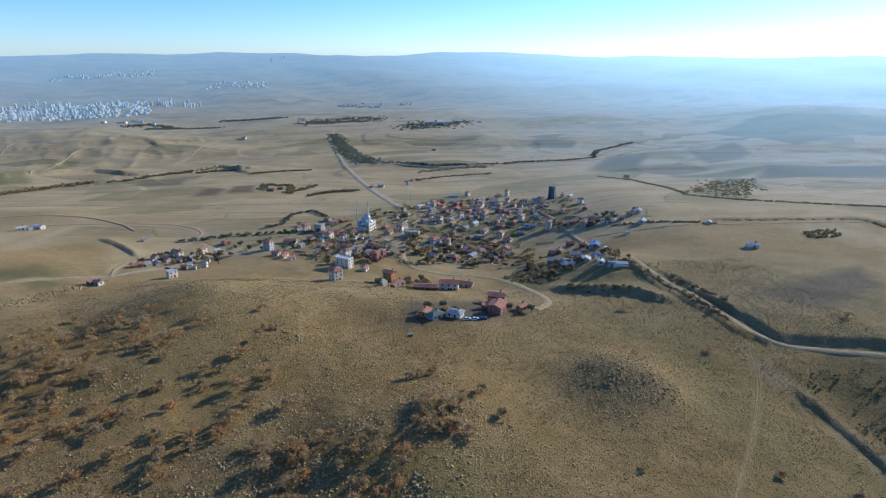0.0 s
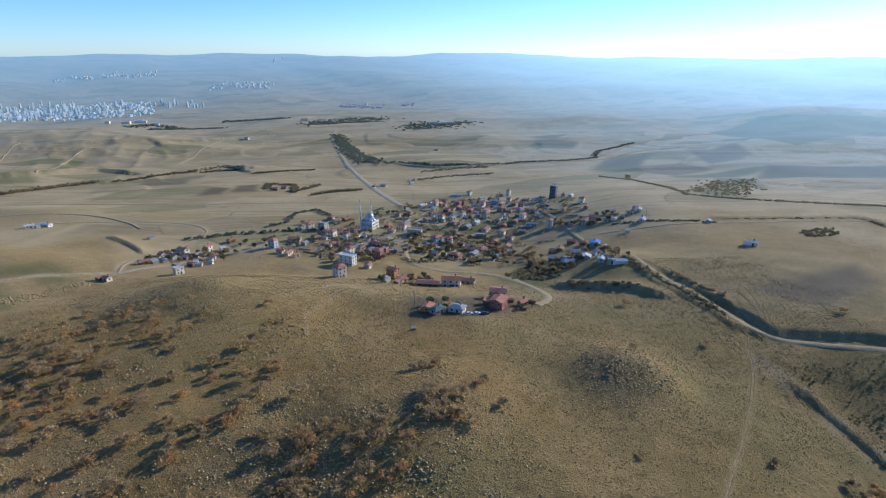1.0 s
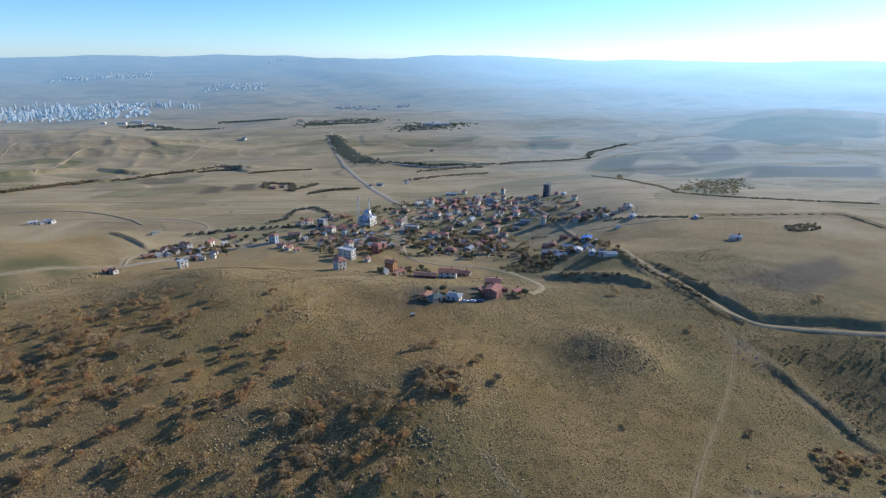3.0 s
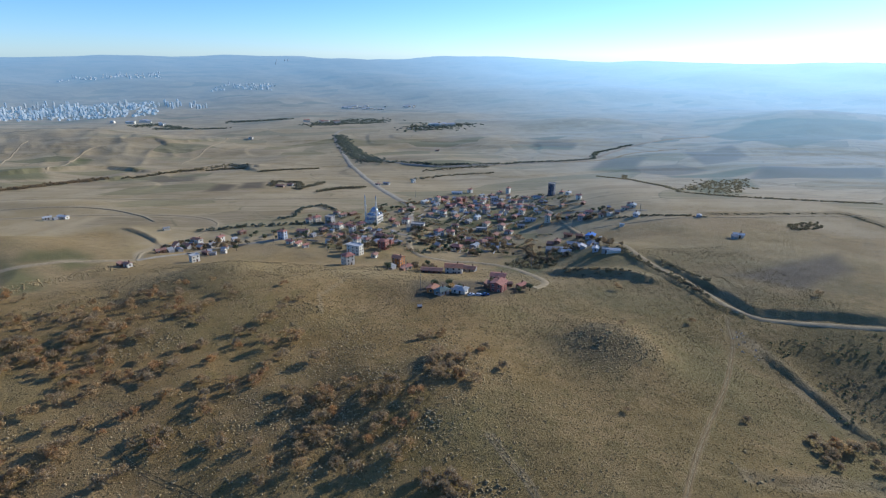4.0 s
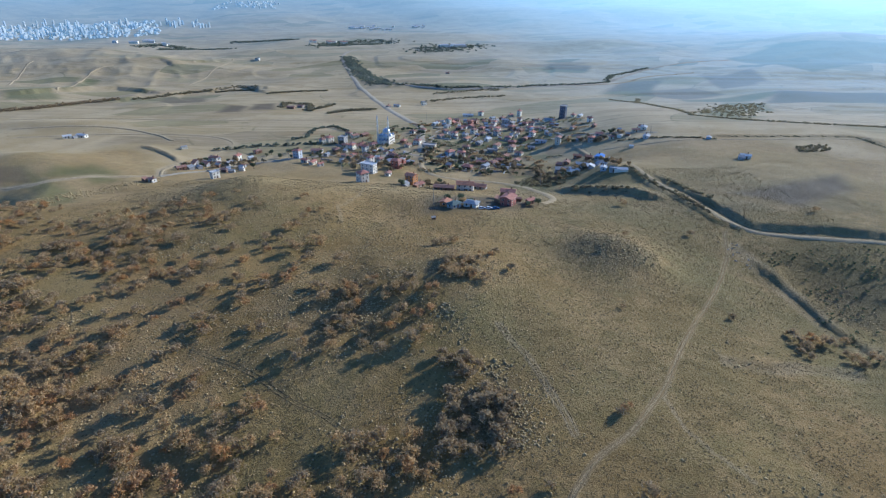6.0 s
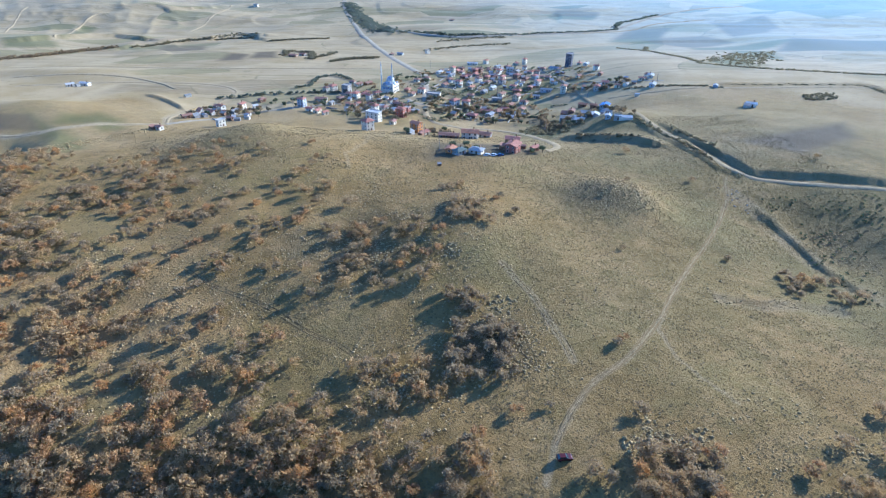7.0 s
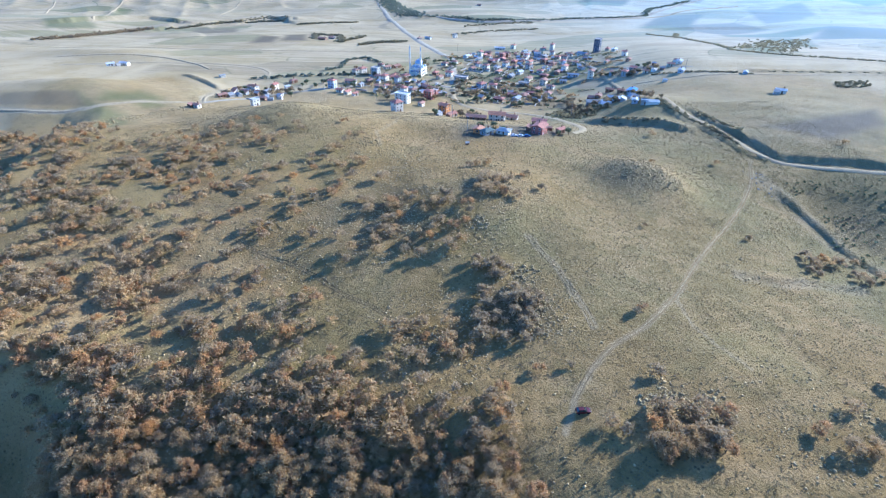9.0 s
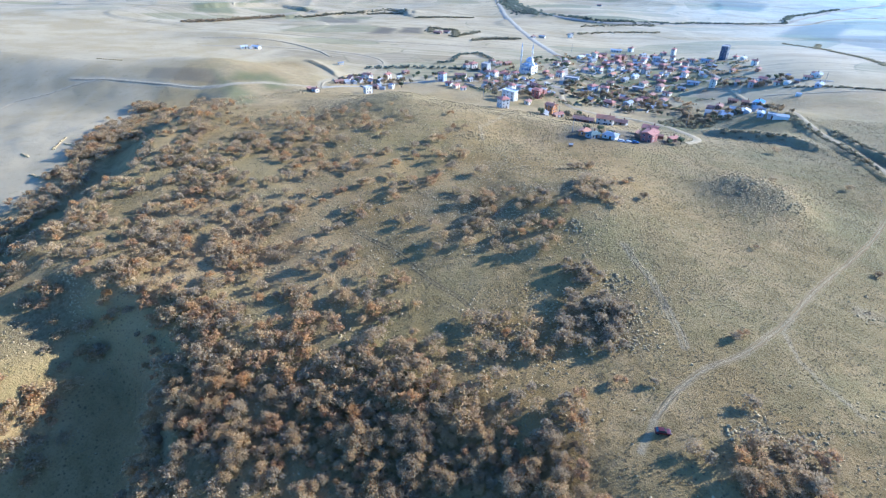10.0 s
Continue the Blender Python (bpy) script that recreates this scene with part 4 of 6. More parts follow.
house(130, 621, 9.5, 7.7, 6, 63, "flat", M_DARKWALL, M_CONCRETE)
house(111, 608, 11.2, 7.7, 1, -20, "gable", M_WHITE, M_SHEETPALE)
house(98, 616, 7.7, 6.0, 1, -20, "hip", M_WHITE, M_ROOF2)
house(149, 561, 6.0, 5.2, 2, -32, "gable", M_WHITE, M_ROOF)
house(148, 608, 6.9, 5.2, 1, 56, "gable", M_WHITE, M_SHEETWHITE)
house(143, 622, 6.0, 5.2, 1, 62, "hip", M_CREAM, M_ROOF)
house(183, 483, 8.6, 6.0, 1, 68, "gable", M_WHITE, M_SHEETPALE)
house(173, 476, 6.9, 5.2, 1, -10, "gable", M_CREAM, M_ROOF2)
house(148, 467, 5.2, 4.3, 1, -24, "gable", M_CREAM, M_ROOF2)
house(156, 467, 6.9, 4.3, 0, 55, "gable", M_WHITE, M_SHEET)
house(174, 447, 8.6, 5.2, 1, 61, "gable", M_BLUEWALL, M_SHEETPALE)
house(222, 427, 6.0, 4.3, 0, 67, "gable", M_BLUEWALL, M_SHEETPALE)
house(153, 421, 4.3, 3.4, 0, -14, "gable", M_WHITE, M_SHEETWHITE)
house(-40, 555, 7.7, 6.0, 1, -16, "hip", M_CREAM, M_ROOF2)
house(-27, 593, 7.7, 6.0, 1, 54, "gable", M_WHITE, M_SHEETWHITE)
house(-11, 594, 5.2, 6.0, 3, 60, "gable", M_CREAM, M_ROOF)
house(14, 668, 14.6, 6.0, 1, -5, "gable", M_WHITE, M_SHEETWHITE)
house(32, 681, 6.0, 6.0, 2, -34, "hip", M_WHITE, M_ROOF)
house(2, 566, 7.7, 6.0, 1, -26, "hip", M_BRICK, M_ROOF)
house(18, 546, 6.9, 6.0, 2, 53, "hip", M_WHITE, M_ROOF2)
house(8, 531, 6.9, 5.2, 1, 59, "gable", M_CREAM, M_SHEET)
house(28, 567, 7.7, 6.0, 1, 65, "hip", M_BRICK, M_ROOF)
house(35, 577, 6.9, 5.2, 1, -10, "gable", M_GREY, M_SHEETPALE)
house(44, 597, 6.0, 6.0, 2, -28, "hip", M_WHITE, M_ROOF)
house(58, 648, 7.7, 6.0, 1, 52, "hip", M_BRICK, M_ROOF2)
house(71, 674, 7.7, 6.0, 1, 58, "gable", M_CREAM, M_ROOF)
house(83, 677, 6.0, 5.2, 3, 64, "hip", M_WHITE, M_ROOF)
house(77, 622, 5.2, 5.2, 2, -23, "gable", M_WHITE, M_ROOF2)
house(58, 611, 8.6, 6.9, 2, -5, "gable", M_BLUEWALL, M_SHEETPALE)
house(62, 566, 7.7, 6.9, 2, 51, "hip", M_BRICK, M_ROOF)
house(71, 558, 7.7, 6.0, 1, 57, "hip", M_BRICK, M_ROOF2)
house(83, 567, 8.6, 6.0, 1, 63, "hip", M_WHITE, M_ROOF)
house(83, 543, 6.0, 5.2, 1, -30, "gable", M_WHITE, M_SHEETWHITE)
house(95, 554, 6.9, 5.2, 1, -17, "hip", M_WHITE, M_ROOF2)
house(43, 538, 7.7, 6.9, 2, 50, "hip", M_GREY, M_ROOF2)
house(32, 516, 7.7, 5.2, 1, 56, "gable", M_WHITE, M_SHEETWHITE)
house(22, 502, 7.7, 6.0, 1, 62, "gable", M_GREY, M_SHEET)
house(8, 485, 7.7, 5.2, 1, -10, "hip", M_CREAM, M_ROOF2)
house(-4, 530, 6.9, 6.0, 2, -29, "hip", M_WHITE, M_ROOF)
house(-14, 551, 6.9, 5.2, 1, 49, "hip", M_BRICK, M_ROOF2)
house(-19, 525, 6.9, 6.0, 1, 55, "gable", M_GREY, M_ROOF2)
house(16, 599, 6.9, 5.2, 2, 61, "hip", M_REDWALL, M_ROOF)
house(-1, 624, 7.7, 6.0, 1, -22, "gable", M_BRICK, M_ROOF2)
house(81, 598, 6.9, 5.2, 1, -24, "hip", M_CREAM, M_ROOF)
house(45, 646, 7.7, 5.2, 1, 48, "gable", M_WHITE, M_SHEETPALE)
house(125, 536, 6.0, 4.3, 1, 54, "gable", M_CREAM, M_ROOF2)
house(146, 529, 6.0, 4.3, 1, 60, "gable", M_BRICK, M_ROOF2)
house(-50, 546, 6.9, 6.0, 1, -29, "hip", M_WHITE, M_ROOF2)
house(54, 523, 6.9, 5.2, 1, -21, "hip", M_WHITE, M_ROOF)
house(-51, 784, 6.9, 5.2, 2, 47, "flat", M_WHITE, M_CONCRETE)
house(-89, 754, 10.3, 5.2, 1, -25, "gable", M_WHITE, M_SHEETPALE)
house(-101, 746, 6.9, 5.2, 1, 59, "hip", M_GREY, M_ROOF2)
house(-235, 714, 12.0, 6.9, 1, -11, "gable", M_BRICK, M_ROOF2)
house(-225, 727, 8.6, 6.0, 1, -13, "gable", M_GREY, M_ROOF2)
house(-391, 472, 7.7, 5.2, 1, 46, "gable", M_WHITE, M_SHEETWHITE)
house(-380, 479, 11.2, 5.2, 1, -15, "gable", M_WHITE, M_SHEETWHITE)
house(-383, 472, 4.3, 3.4, 0, 58, "gable", M_GREY, M_SHEET)
house(218, 354, 7.7, 5.2, 1, -21, "gable", M_WHITE, M_SHEETWHITE)
house(213, 350, 4.3, 3.4, 0, -15, "lean", M_GREY, M_SHEET)
house(-513, 1395, 12.0, 7.7, 2, -17, "flat", M_WHITE, M_CONCRETE)
house(-20, 1254, 10.3, 6.9, 1, -19, "gable", M_GREY, M_ROOF2)

# more small houses, sheds and garden walls between them
rv = np.random.RandomState(14)
STREETS = (STREET, FRONT_STREET, WEST_STREET, SIDE_STREET, MAIN_ROAD, DITCH_ROAD)


def free(x, y, gap):
    if any(float(near_line(np.array([x]), np.array([y]), s)[0][0]) < 5 + gap * 0.4 for s in STREETS):
        return False
    return all(math.hypot(x - hx, y - hy) > gap + rad for hx, hy, rad in STANDING)


def infill(cx, cy, sx, sy, count, sheds):
    for i in range(count * 6):
        x, y = cx + rv.uniform(-sx, sx), cy + rv.uniform(-sy, sy)
        shed = rv.uniform() < sheds
        w, d = (rv.uniform(3, 5.5), rv.uniform(2.5, 4)) if shed else (rv.uniform(6, 9), rv.uniform(5, 7))
        if not free(x, y, w / 2 + (0.5 if shed else 2.0)):
            continue
        wall = (M_WHITE, M_CREAM, M_GREY, M_BRICK, M_CONCRETE)[rv.choice(5, p=[0.34, 0.18, 0.16, 0.22, 0.10])]
        if shed:
            house(x, y, w, d, 0, rv.uniform(-50, 10), ("lean", "gable")[rv.randint(2)], wall, (M_SHEET, M_ROOF2, M_SHEETPALE, M_SHEETWHITE)[rv.randint(4)])
        else:
            house(x, y, w, d, 1 + int(rv.uniform() < 0.4), rv.choice([58, 62, -25]) + rv.uniform(-14, 14), ("hip", "gable", "gable")[rv.randint(3)], wall, (M_ROOF, M_ROOF2, M_ROOFORANGE, M_SHEET)[rv.choice(4, p=[0.45, 0.3, 0.15, 0.1])])
        count -= 1
        if not count:
            return


infill(45, 570, 70, 55, 66, 0.65)
infill(-75, 440, 45, 40, 26, 0.6)
infill(15, 430, 40, 30, 18, 0.7)
infill(-205, 385, 30, 18, 12, 0.7)
infill(96, 352, 16, 14, 10, 0.9)
infill(150, 480, 40, 14, 10, 0.6)


def garden_wall(x, y, length, turn, mat):
    me = box_mesh("garden_wall", length, 0.35, 1.6, [mat], z0=-0.6, bevel=0.04)
    ob = tagged(new("garden_wall", me), "low rough garden wall between village plots", "wall", "garden walls")
    ob.matrix_basis = pose(x, y, level(x, y), 0, 0, turn)


for i in range(240):
    cx, cy, sx, sy = ((45, 565, 75, 60), (-75, 440, 45, 40), (15, 425, 40, 35), (-205, 385, 30, 18), (20, 285, 30, 30))[rv.choice(5, p=[0.46, 0.24, 0.2, 0.08, 0.02])]
    x, y, ln = cx + rv.uniform(-sx, sx), cy + rv.uniform(-sy, sy), rv.uniform(6, 17)
    if free(x, y, ln * 0.3):
        garden_wall(x, y, ln, rv.choice([-25, 65]) + rv.uniform(-8, 8), (M_CONCRETE, M_STONE, M_GREY)[rv.randint(3)])



# ---- trees and scrub ----
def twig(verts, faces, a, b, r0, r1, sides=3):
    """A tapered limb from a to b."""
    a, b = Vector(a), Vector(b)
    q = (b - a).to_track_quat("Z", "Y")
    base = len(verts)
    for p, r in ((a, r0), (b, r1)):
        for i in range(sides):
            t = 2 * math.pi * i / sides
            verts.append(tuple(p + q @ Vector((r * math.cos(t), r * math.sin(t), 0))))
    for i in range(sides):
        j = (i + 1) % sides
        faces.append((base + i, base + j, base + sides + j, base + sides + i))
    faces.append(tuple(base + sides + i for i in range(sides)))


def lobes_of(rng, wide, high, count):
    """Rounded masses that make up an uneven crown."""
    out = []
    for i in range(count):
        a = rng.uniform(0, 2 * math.pi)
        d = wide * 0.34 * math.sqrt(rng.uniform(0.05, 1))
        z = high * (0.78 - 0.40 * (d / (wide * 0.36)) ** 2) * rng.uniform(0.82, 1.10)
        r = wide * rng.uniform(0.12, 0.22)
        out.append((d * math.cos(a), d * math.sin(a), z, r))
    return out


def leaf_cloud(rng, lobes, count, size, fat=1.0):
    """Leaf clumps as small sprays near the surface of the masses, with gaps, pointing out and up."""
    L = np.array(lobes)
    k = rng.choice(len(L), count, p=L[:, 3] ** 2 / np.sum(L[:, 3] ** 2))
    n = rng.normal(size=(count, 3))
    n /= np.linalg.norm(n, axis=1)[:, None]
    c = L[k, :3] + n * (L[k, 3] * rng.uniform(0.25, 1.2, count))[:, None] * np.array([1, 1, 0.85])
    u = rng.normal(size=(count, 3)) * 0.8 + n * 0.5 + (0, 0, 0.35)
    u /= np.linalg.norm(u, axis=1)[:, None]
    w = np.cross(u, n + rng.normal(size=(count, 3)) * 0.5)
    w /= np.linalg.norm(w, axis=1)[:, None]
    s = (size * rng.uniform(0.6, 1.4, count))[:, None]
    v = np.stack([c - u * s * 0.45 - w * s * 0.26 * fat, c - u * s * 0.35 + w * s * 0.32 * fat, c + u * s * 0.65], 1)
    return v.reshape(-1, 3)


def trunk_mesh(rng, lobes, high):
    v, f = [], []
    fork = (rng.uniform(-0.1, 0.1), rng.uniform(-0.1, 0.1), high * 0.3)
    twig(v, f, (0, 0, -0.4), fork, high * 0.035, high * 0.026, 6)
    for x, y, z, r in lobes:
        mid = (x * 0.45, y * 0.45, fork[2] + (z - fork[2]) * 0.55)
        twig(v, f, fork, mid, high * 0.018, high * 0.012)
        twig(v, f, mid, (x, y, z), high * 0.012, high * 0.004)
        for _ in range(1):
            d = rng.normal(size=3) * r * 0.7
            twig(v, f, mid, (x + d[0], y + d[1], z + abs(d[2])), high * 0.008, high * 0.002, 3)
    return mesh("trunk", v, f, M_BARK)


def sprays(n):
    return np.arange(n * 3).reshape(-1, 3)


def big_mesh(name, co, faces, mats, index=None):
    """A mesh of many quads in one go."""
    me = bpy.data.meshes.new(name)
    me.vertices.add(len(co))
    me.vertices.foreach_set("co", np.asarray(co, np.float32).ravel())
    nf, k = faces.shape
    me.loops.add(nf * k)
    me.loops.foreach_set("vertex_index", faces.ravel().astype(np.int32))
    me.polygons.add(nf)
    me.polygons.foreach_set("loop_start", np.arange(0, nf * k, k, dtype=np.int32))
    for m in mats if isinstance(mats, list) else [mats]:
        me.materials.append(m)
    if index is not None:
        me.polygons.foreach_set("material_index", np.asarray(index, np.int32))
    me.update(calc_edges=True)
    return me


rng = np.random.RandomState(11)
KINDS = []
for mat, word, wide, high, count, n in (
        (M_LEAF, "brown", 5.0, 4.2, 12, 2300), (M_LEAF, "tan-brown", 5.8, 4.6, 14, 2600), (M_LEAFRUST, "rust-brown", 4.7, 3.9, 11, 2100),
        (M_LEAFGREY, "grey leafless", 5.4, 4.0, 13, 2000), (M_LEAFORANGE, "orange-brown", 5.0, 4.6, 12, 2300), (M_LEAFASH, "bare grey-brown", 4.6, 3.4, 11, 1600)):
    lobes = lobes_of(rng, wide, high, count)
    crown = big_mesh("crown", leaf_cloud(rng, lobes, n, 0.33, 0.75), sprays(n), mat)
    KINDS.append((word, trunk_mesh(rng, lobes, high), crown, lobes))

# where the scrub grows: patches and how thick it stands
WOODS = [
    ([(-200, 2), (-160, 2), (-140, -30), (-200, -30)], 0.5, 4),
    ([(-192, 40), (-140, 50), (-126, -30), (-182, -30)], 0.75, 5),
    ([(-148, 50), (-58, 47), (-58, -30), (-150, -30)], 1.0, 5),
    ([(-62, 45), (-28, 39), (0, 36), (9, 4), (9, -30), (-62, -30)], 1.1, 5),
    ([(-195, 118), (-122, 112), (-92, 82), (-92, 44), (-165, 44)], 0.42, 9),
    ([(-100, 66), (-52, 68), (-20, 50), (-24, 38), (-100, 40)], 0.50, 6),
    ([(-255, 205), (-130, 190), (-96, 130), (-112, 110), (-200, 104)], 0.38, 10),
    ([(-200, 250), (-120, 240), (-60, 180), (-60, 60), (-200, 60)], 0.15, 10),
    ([(-62, 142), (-10, 136), (-15, 97), (-58, 100)], 0.34, 6),
    ([(-11, 96), (7, 98), (13, 80), (12, 59), (-8, 57)], 0.98, 3),
    ([(36, 27), (44, 34), (61, 35), (63, 22), (38, 16)], 1.1, 2),
    ([(64, 30), (112, 36), (112, -10), (50, -10)], 0.16, 8),
    ([(-46, 76), (-10, 68), (-11, 40), (-34, 43)], 0.34, 6),
    ([(-10, 160), (6, 160), (8, 136), (-8, 132)], 0.5, 4),
    ([(128, 132), (152, 126), (150, 106), (126, 112)], 0.35, 5),
    ([(-90, 172), (-50, 165), (-50, 145), (-92, 150)], 0.18, 8),
    ([(-170, 60), (-150, 56), (-165, 20), (-215, 14), (-230, 60)], 0.35, 8),
]
CLEARINGS = [[(-202, 20), (-184, 26), (-168, 10), (-172, 0), (-196, 2)], [(-160, 38), (-142, 34), (-128, 8), (-112, -20), (-150, -20), (-158, 10)], [(-84, 112), (-60, 108), (-52, 84), (-74, 84), (-92, 98)], [(-20, 52), (4, 44), (26, 36), (12, 26), (-16, 44)]]


def thickness(x, y):
    t = np.full(np.shape(x), 0.004)
    for poly, k, soft in WOODS:
        t = np.maximum(t, k * inside(x, y, poly, soft))
    d = np.interp(y, SCARP_Y, SCARP_X) - x
    t = np.maximum(t, np.where(d < 3, 0.55, np.where(d < 38, 0.06, 0.85)) * smooth(-6, 2, d) * (1 - smooth(58 + 0.05 * y, 66 + 0.05 * y, d)) * (1 - smooth(262, 300, y)) * smooth(40, 66, y))
    t = np.maximum(t, 0.35 * smooth(-45, 0, d) * (1 - smooth(0, 8, d)) * (1 - smooth(230, 280, y)))
    for poly in CLEARINGS:
        t = t * (1 - 0.97 * inside(x, y, poly, 4))
    t = t * (0.30 + 0.85 * smooth(-0.45, 0.35, vnoise(x, y, 15, 71)))
    d, _ = near_line(x, y, T1)
    return t * smooth(3, 6, d)


cell = 3.3
gx, gy = np.meshgrid(np.arange(-350, 200, cell), np.arange(-24, 262, cell))
gx, gy = gx.ravel() + rng.uniform(-1.6, 1.6, gx.size), gy.ravel() + rng.uniform(-1.6, 1.6, gx.size)
keep = (rng.uniform(size=gx.size) < thickness(gx, gy)) & (gy > -14)
gx, gy = gx[keep], gy[keep]
OAKS = [(-85, 41, 4, 1.15), (-166, 94, 4, 1.6), (46, 73, 5, 0.9), (110, 137, 5, 0.9), (136, 127, 2, 1.2), (14, 164, 5, 1.1), (-9, 174, 3, 1.0), (-5, 176, 0, 0.9), (-13, 172, 5, 1.1), (12, 160, 2, 0.8), (21, 48, 5, 0.7), (1, 39, 2, 1.0), (12, 46, 2, 0.9),
        (29, 27, 3, 0.95), (33, 25, 5, 1.0), (-89, 68, 0, 1.1), (-79, 111, 5, 0.7)]
pick = rng.choice(6, gx.size, p=[0.30, 0.22, 0.22, 0.13, 0.04, 0.09])
bare = rng.uniform(size=gx.size) < 0.2 + 0.25 * smooth(70, 130, gy) + 0.5 * inside(gx, gy, [(-11, 96), (7, 98), (13, 80), (12, 59), (-8, 57)], 2) + 0.4 * smooth(20, 60, gx)
pick = np.where(bare & (pick != 4), np.where(rng.uniform(size=gx.size) < 0.6, 3, 5), pick)
pick = np.where(inside(gx, gy, [(-13, 98), (9, 100), (15, 80), (14, 57), (-10, 55)], 2) > 0.5, 5, pick)
grow = np.clip(rng.normal(0.92, 0.2, gx.size), 0.5, 1.4)
grow = grow * np.where(gy > 100, 1.14, np.where(gy < 45, 1.16, 1.2))
for x, y, k, s in OAKS:
    gx, gy, pick, grow = np.append(gx, x), np.append(gy, y), np.append(pick, k), np.append(grow, s)
gz = ground(gx, gy)
# the stretch nearest to the flight: single trees; beyond it one joined wood
own = (gx > -120) & (gx < 120) & (gy > -4) & (gy < 62)
own[-len(OAKS):] = True
order = np.argsort(np.where(own, 0, 1) * 1e6 + gy)
single = set(order[:300].tolist())
protos = []
for word, trunk, crown, lobes in KINDS:
    top = tagged(new("oak_tree"), f"low {word} oak with dry winter leaves on stony grassland", "tree", "oaks on the hill")
    part("trunk", trunk, top)
    part("crown", crown, top)
    protos.append(top)
used = set()
for i in sorted(single):
    m = pose(gx[i], gy[i], gz[i], rng.uniform(-4, 4), rng.uniform(-4, 4), rng.uniform(0, 360)) @ Matrix.Diagonal((grow[i], grow[i], grow[i] * rng.uniform(0.75, 0.98), 1))
    p = protos[pick[i]]
    if pick[i] not in used:
        used.add(pick[i])
        p.matrix_basis = m
    else:
        c = copy_thing(p, Matrix.Identity(4))
        c.matrix_basis = m
co, idx = [], []
for i in range(len(gx)):
    if i in single:
        continue
    k = pick[i]
    n = 360
    a = rng.uniform(0, 6.28)
    v = leaf_cloud(rng, KINDS[k][3], n, 0.58, 0.9) * grow[i] * (1.05, 1.05, 0.98)
    v = np.column_stack([v[:, 0] * math.cos(a) - v[:, 1] * math.sin(a), v[:, 0] * math.sin(a) + v[:, 1] * math.cos(a), v[:, 2] * 0.86]) + (gx[i], gy[i], gz[i])
    co.append(v)
    idx += [(0, 0, 1, 2, 3, 4)[k]] * n
co = np.concatenate(co)
tagged(new("oak_scrub", big_mesh("oak_scrub", co, sprays(len(co) // 3), [M_LEAF, M_LEAFRUST, M_LEAFGREY, M_LEAFORANGE, M_LEAFASH], idx)), "brown oak scrub wood covering the hillside and scarp", "scrub", kind="stuff")


def thicket(name, lines, every, wide, high, mat, label, spread=1.0, seed=3, leaves=90):
    """A hedge or belt of trees as one mass of small clumps along lines."""
    r = np.random.RandomState(seed)
    out = []
    for pts in lines:
        for (ax, ay), (bx, by) in zip(pts[:-1], pts[1:]):
            n = max(1, int(math.hypot(bx - ax, by - ay) / every))
            for i in range(n):
                if r.uniform() < 0.12:
                    continue
                f = (i + r.uniform(0, 1)) / n
                x, y = ax + (bx - ax) * f + r.normal() * spread, ay + (by - ay) * f + r.normal() * spread
                s = r.uniform(0.6, 1.3)
                v = leaf_cloud(r, lobes_of(r, wide * s, high * s, 7), leaves, wide * 0.24)
                out.append(v + (x, y, level(x, y) - 0.3))
    v = np.concatenate(out)
    return tagged(new(name, big_mesh(name, v, sprays(len(v) // 3), mat)), label, "hedge", kind="stuff")


thicket("hedge", [[(-600, 640), (-579, 682), (-572, 727), (-560, 770), (-531, 794)]], 0.7, 6, 3.4, M_LEAFASH, "grey leafless trees along a field edge", 4.5, 3, 80)
thicket("hedge", [[(-514, 812), (-492, 856), (-473, 916), (-416, 952), (-369, 953)], [(-330, 905), (-240, 960)]], 1.0, 6, 2.4, M_HEDGE, "thin dark brush along a field edge", 2, 3, 44)
# the next two: low scrub added to darken lines of shaded banks
thicket("hedge", [[(249, 852), (283, 786), (281, 651), (268, 570), (288, 545), (319, 523), (368, 499), (422, 481)], [(275, 787), (300, 860)]], 0.9, 5, 1.1, M_HEDGE, "low grey scrub added along a dark bank line", 1.5, 3, 34)
thicket("hedge", [[(241, 437), (305, 433), (351, 428), (349, 405), (348, 381)]], 0.9, 2.6, 0.9, M_HEDGE, "low grey scrub in a straight ditch", 0.6, 5, 40)
thicket("hedge", [[(-302, 1480), (-262, 1330), (-205, 1130), (-150, 1020), (-100, 985)], [(-290, 1470), (-240, 1310), (-180, 1120), (-130, 1020)], [(-280, 1420), (-225, 1250), (-190, 1160)]], 1.1, 7, 2.6, M_BELT, "dark green tree belt beside the road", 7, 3, 44)
thicket("hedge", [[(-410, 1660), (-388, 1860), (-300, 1920), (-214, 1930)], [(-380, 1700), (-310, 1800), (-240, 1850)], [(-101, 1600), (-81, 1690), (85, 1760)], [(-60, 1620), (20, 1690)]], 1.1, 10, 2.6, M_BELT, "dark green woodland round a distant estate", 22, 3, 44)
thicket("hedge", [[(137, 1020), (228, 1032), (300, 1070), (343, 1190), (459, 1310)], [(-90, 990), (-20, 950), (60, 962), (140, 1016)]], 1.2, 6, 2.4, M_BELT, "green bank of brush beside the valley road", 3, 7, 44)
thicket("hedge", [[(-170, 488), (-158, 500), (-162, 545), (-146, 569), (-123, 540)], [(-230, 440), (-190, 460), (-150, 470), (-120, 480)]], 1.6, 4, 3, M_BELT, "green hedge round an orchard", 1.2)
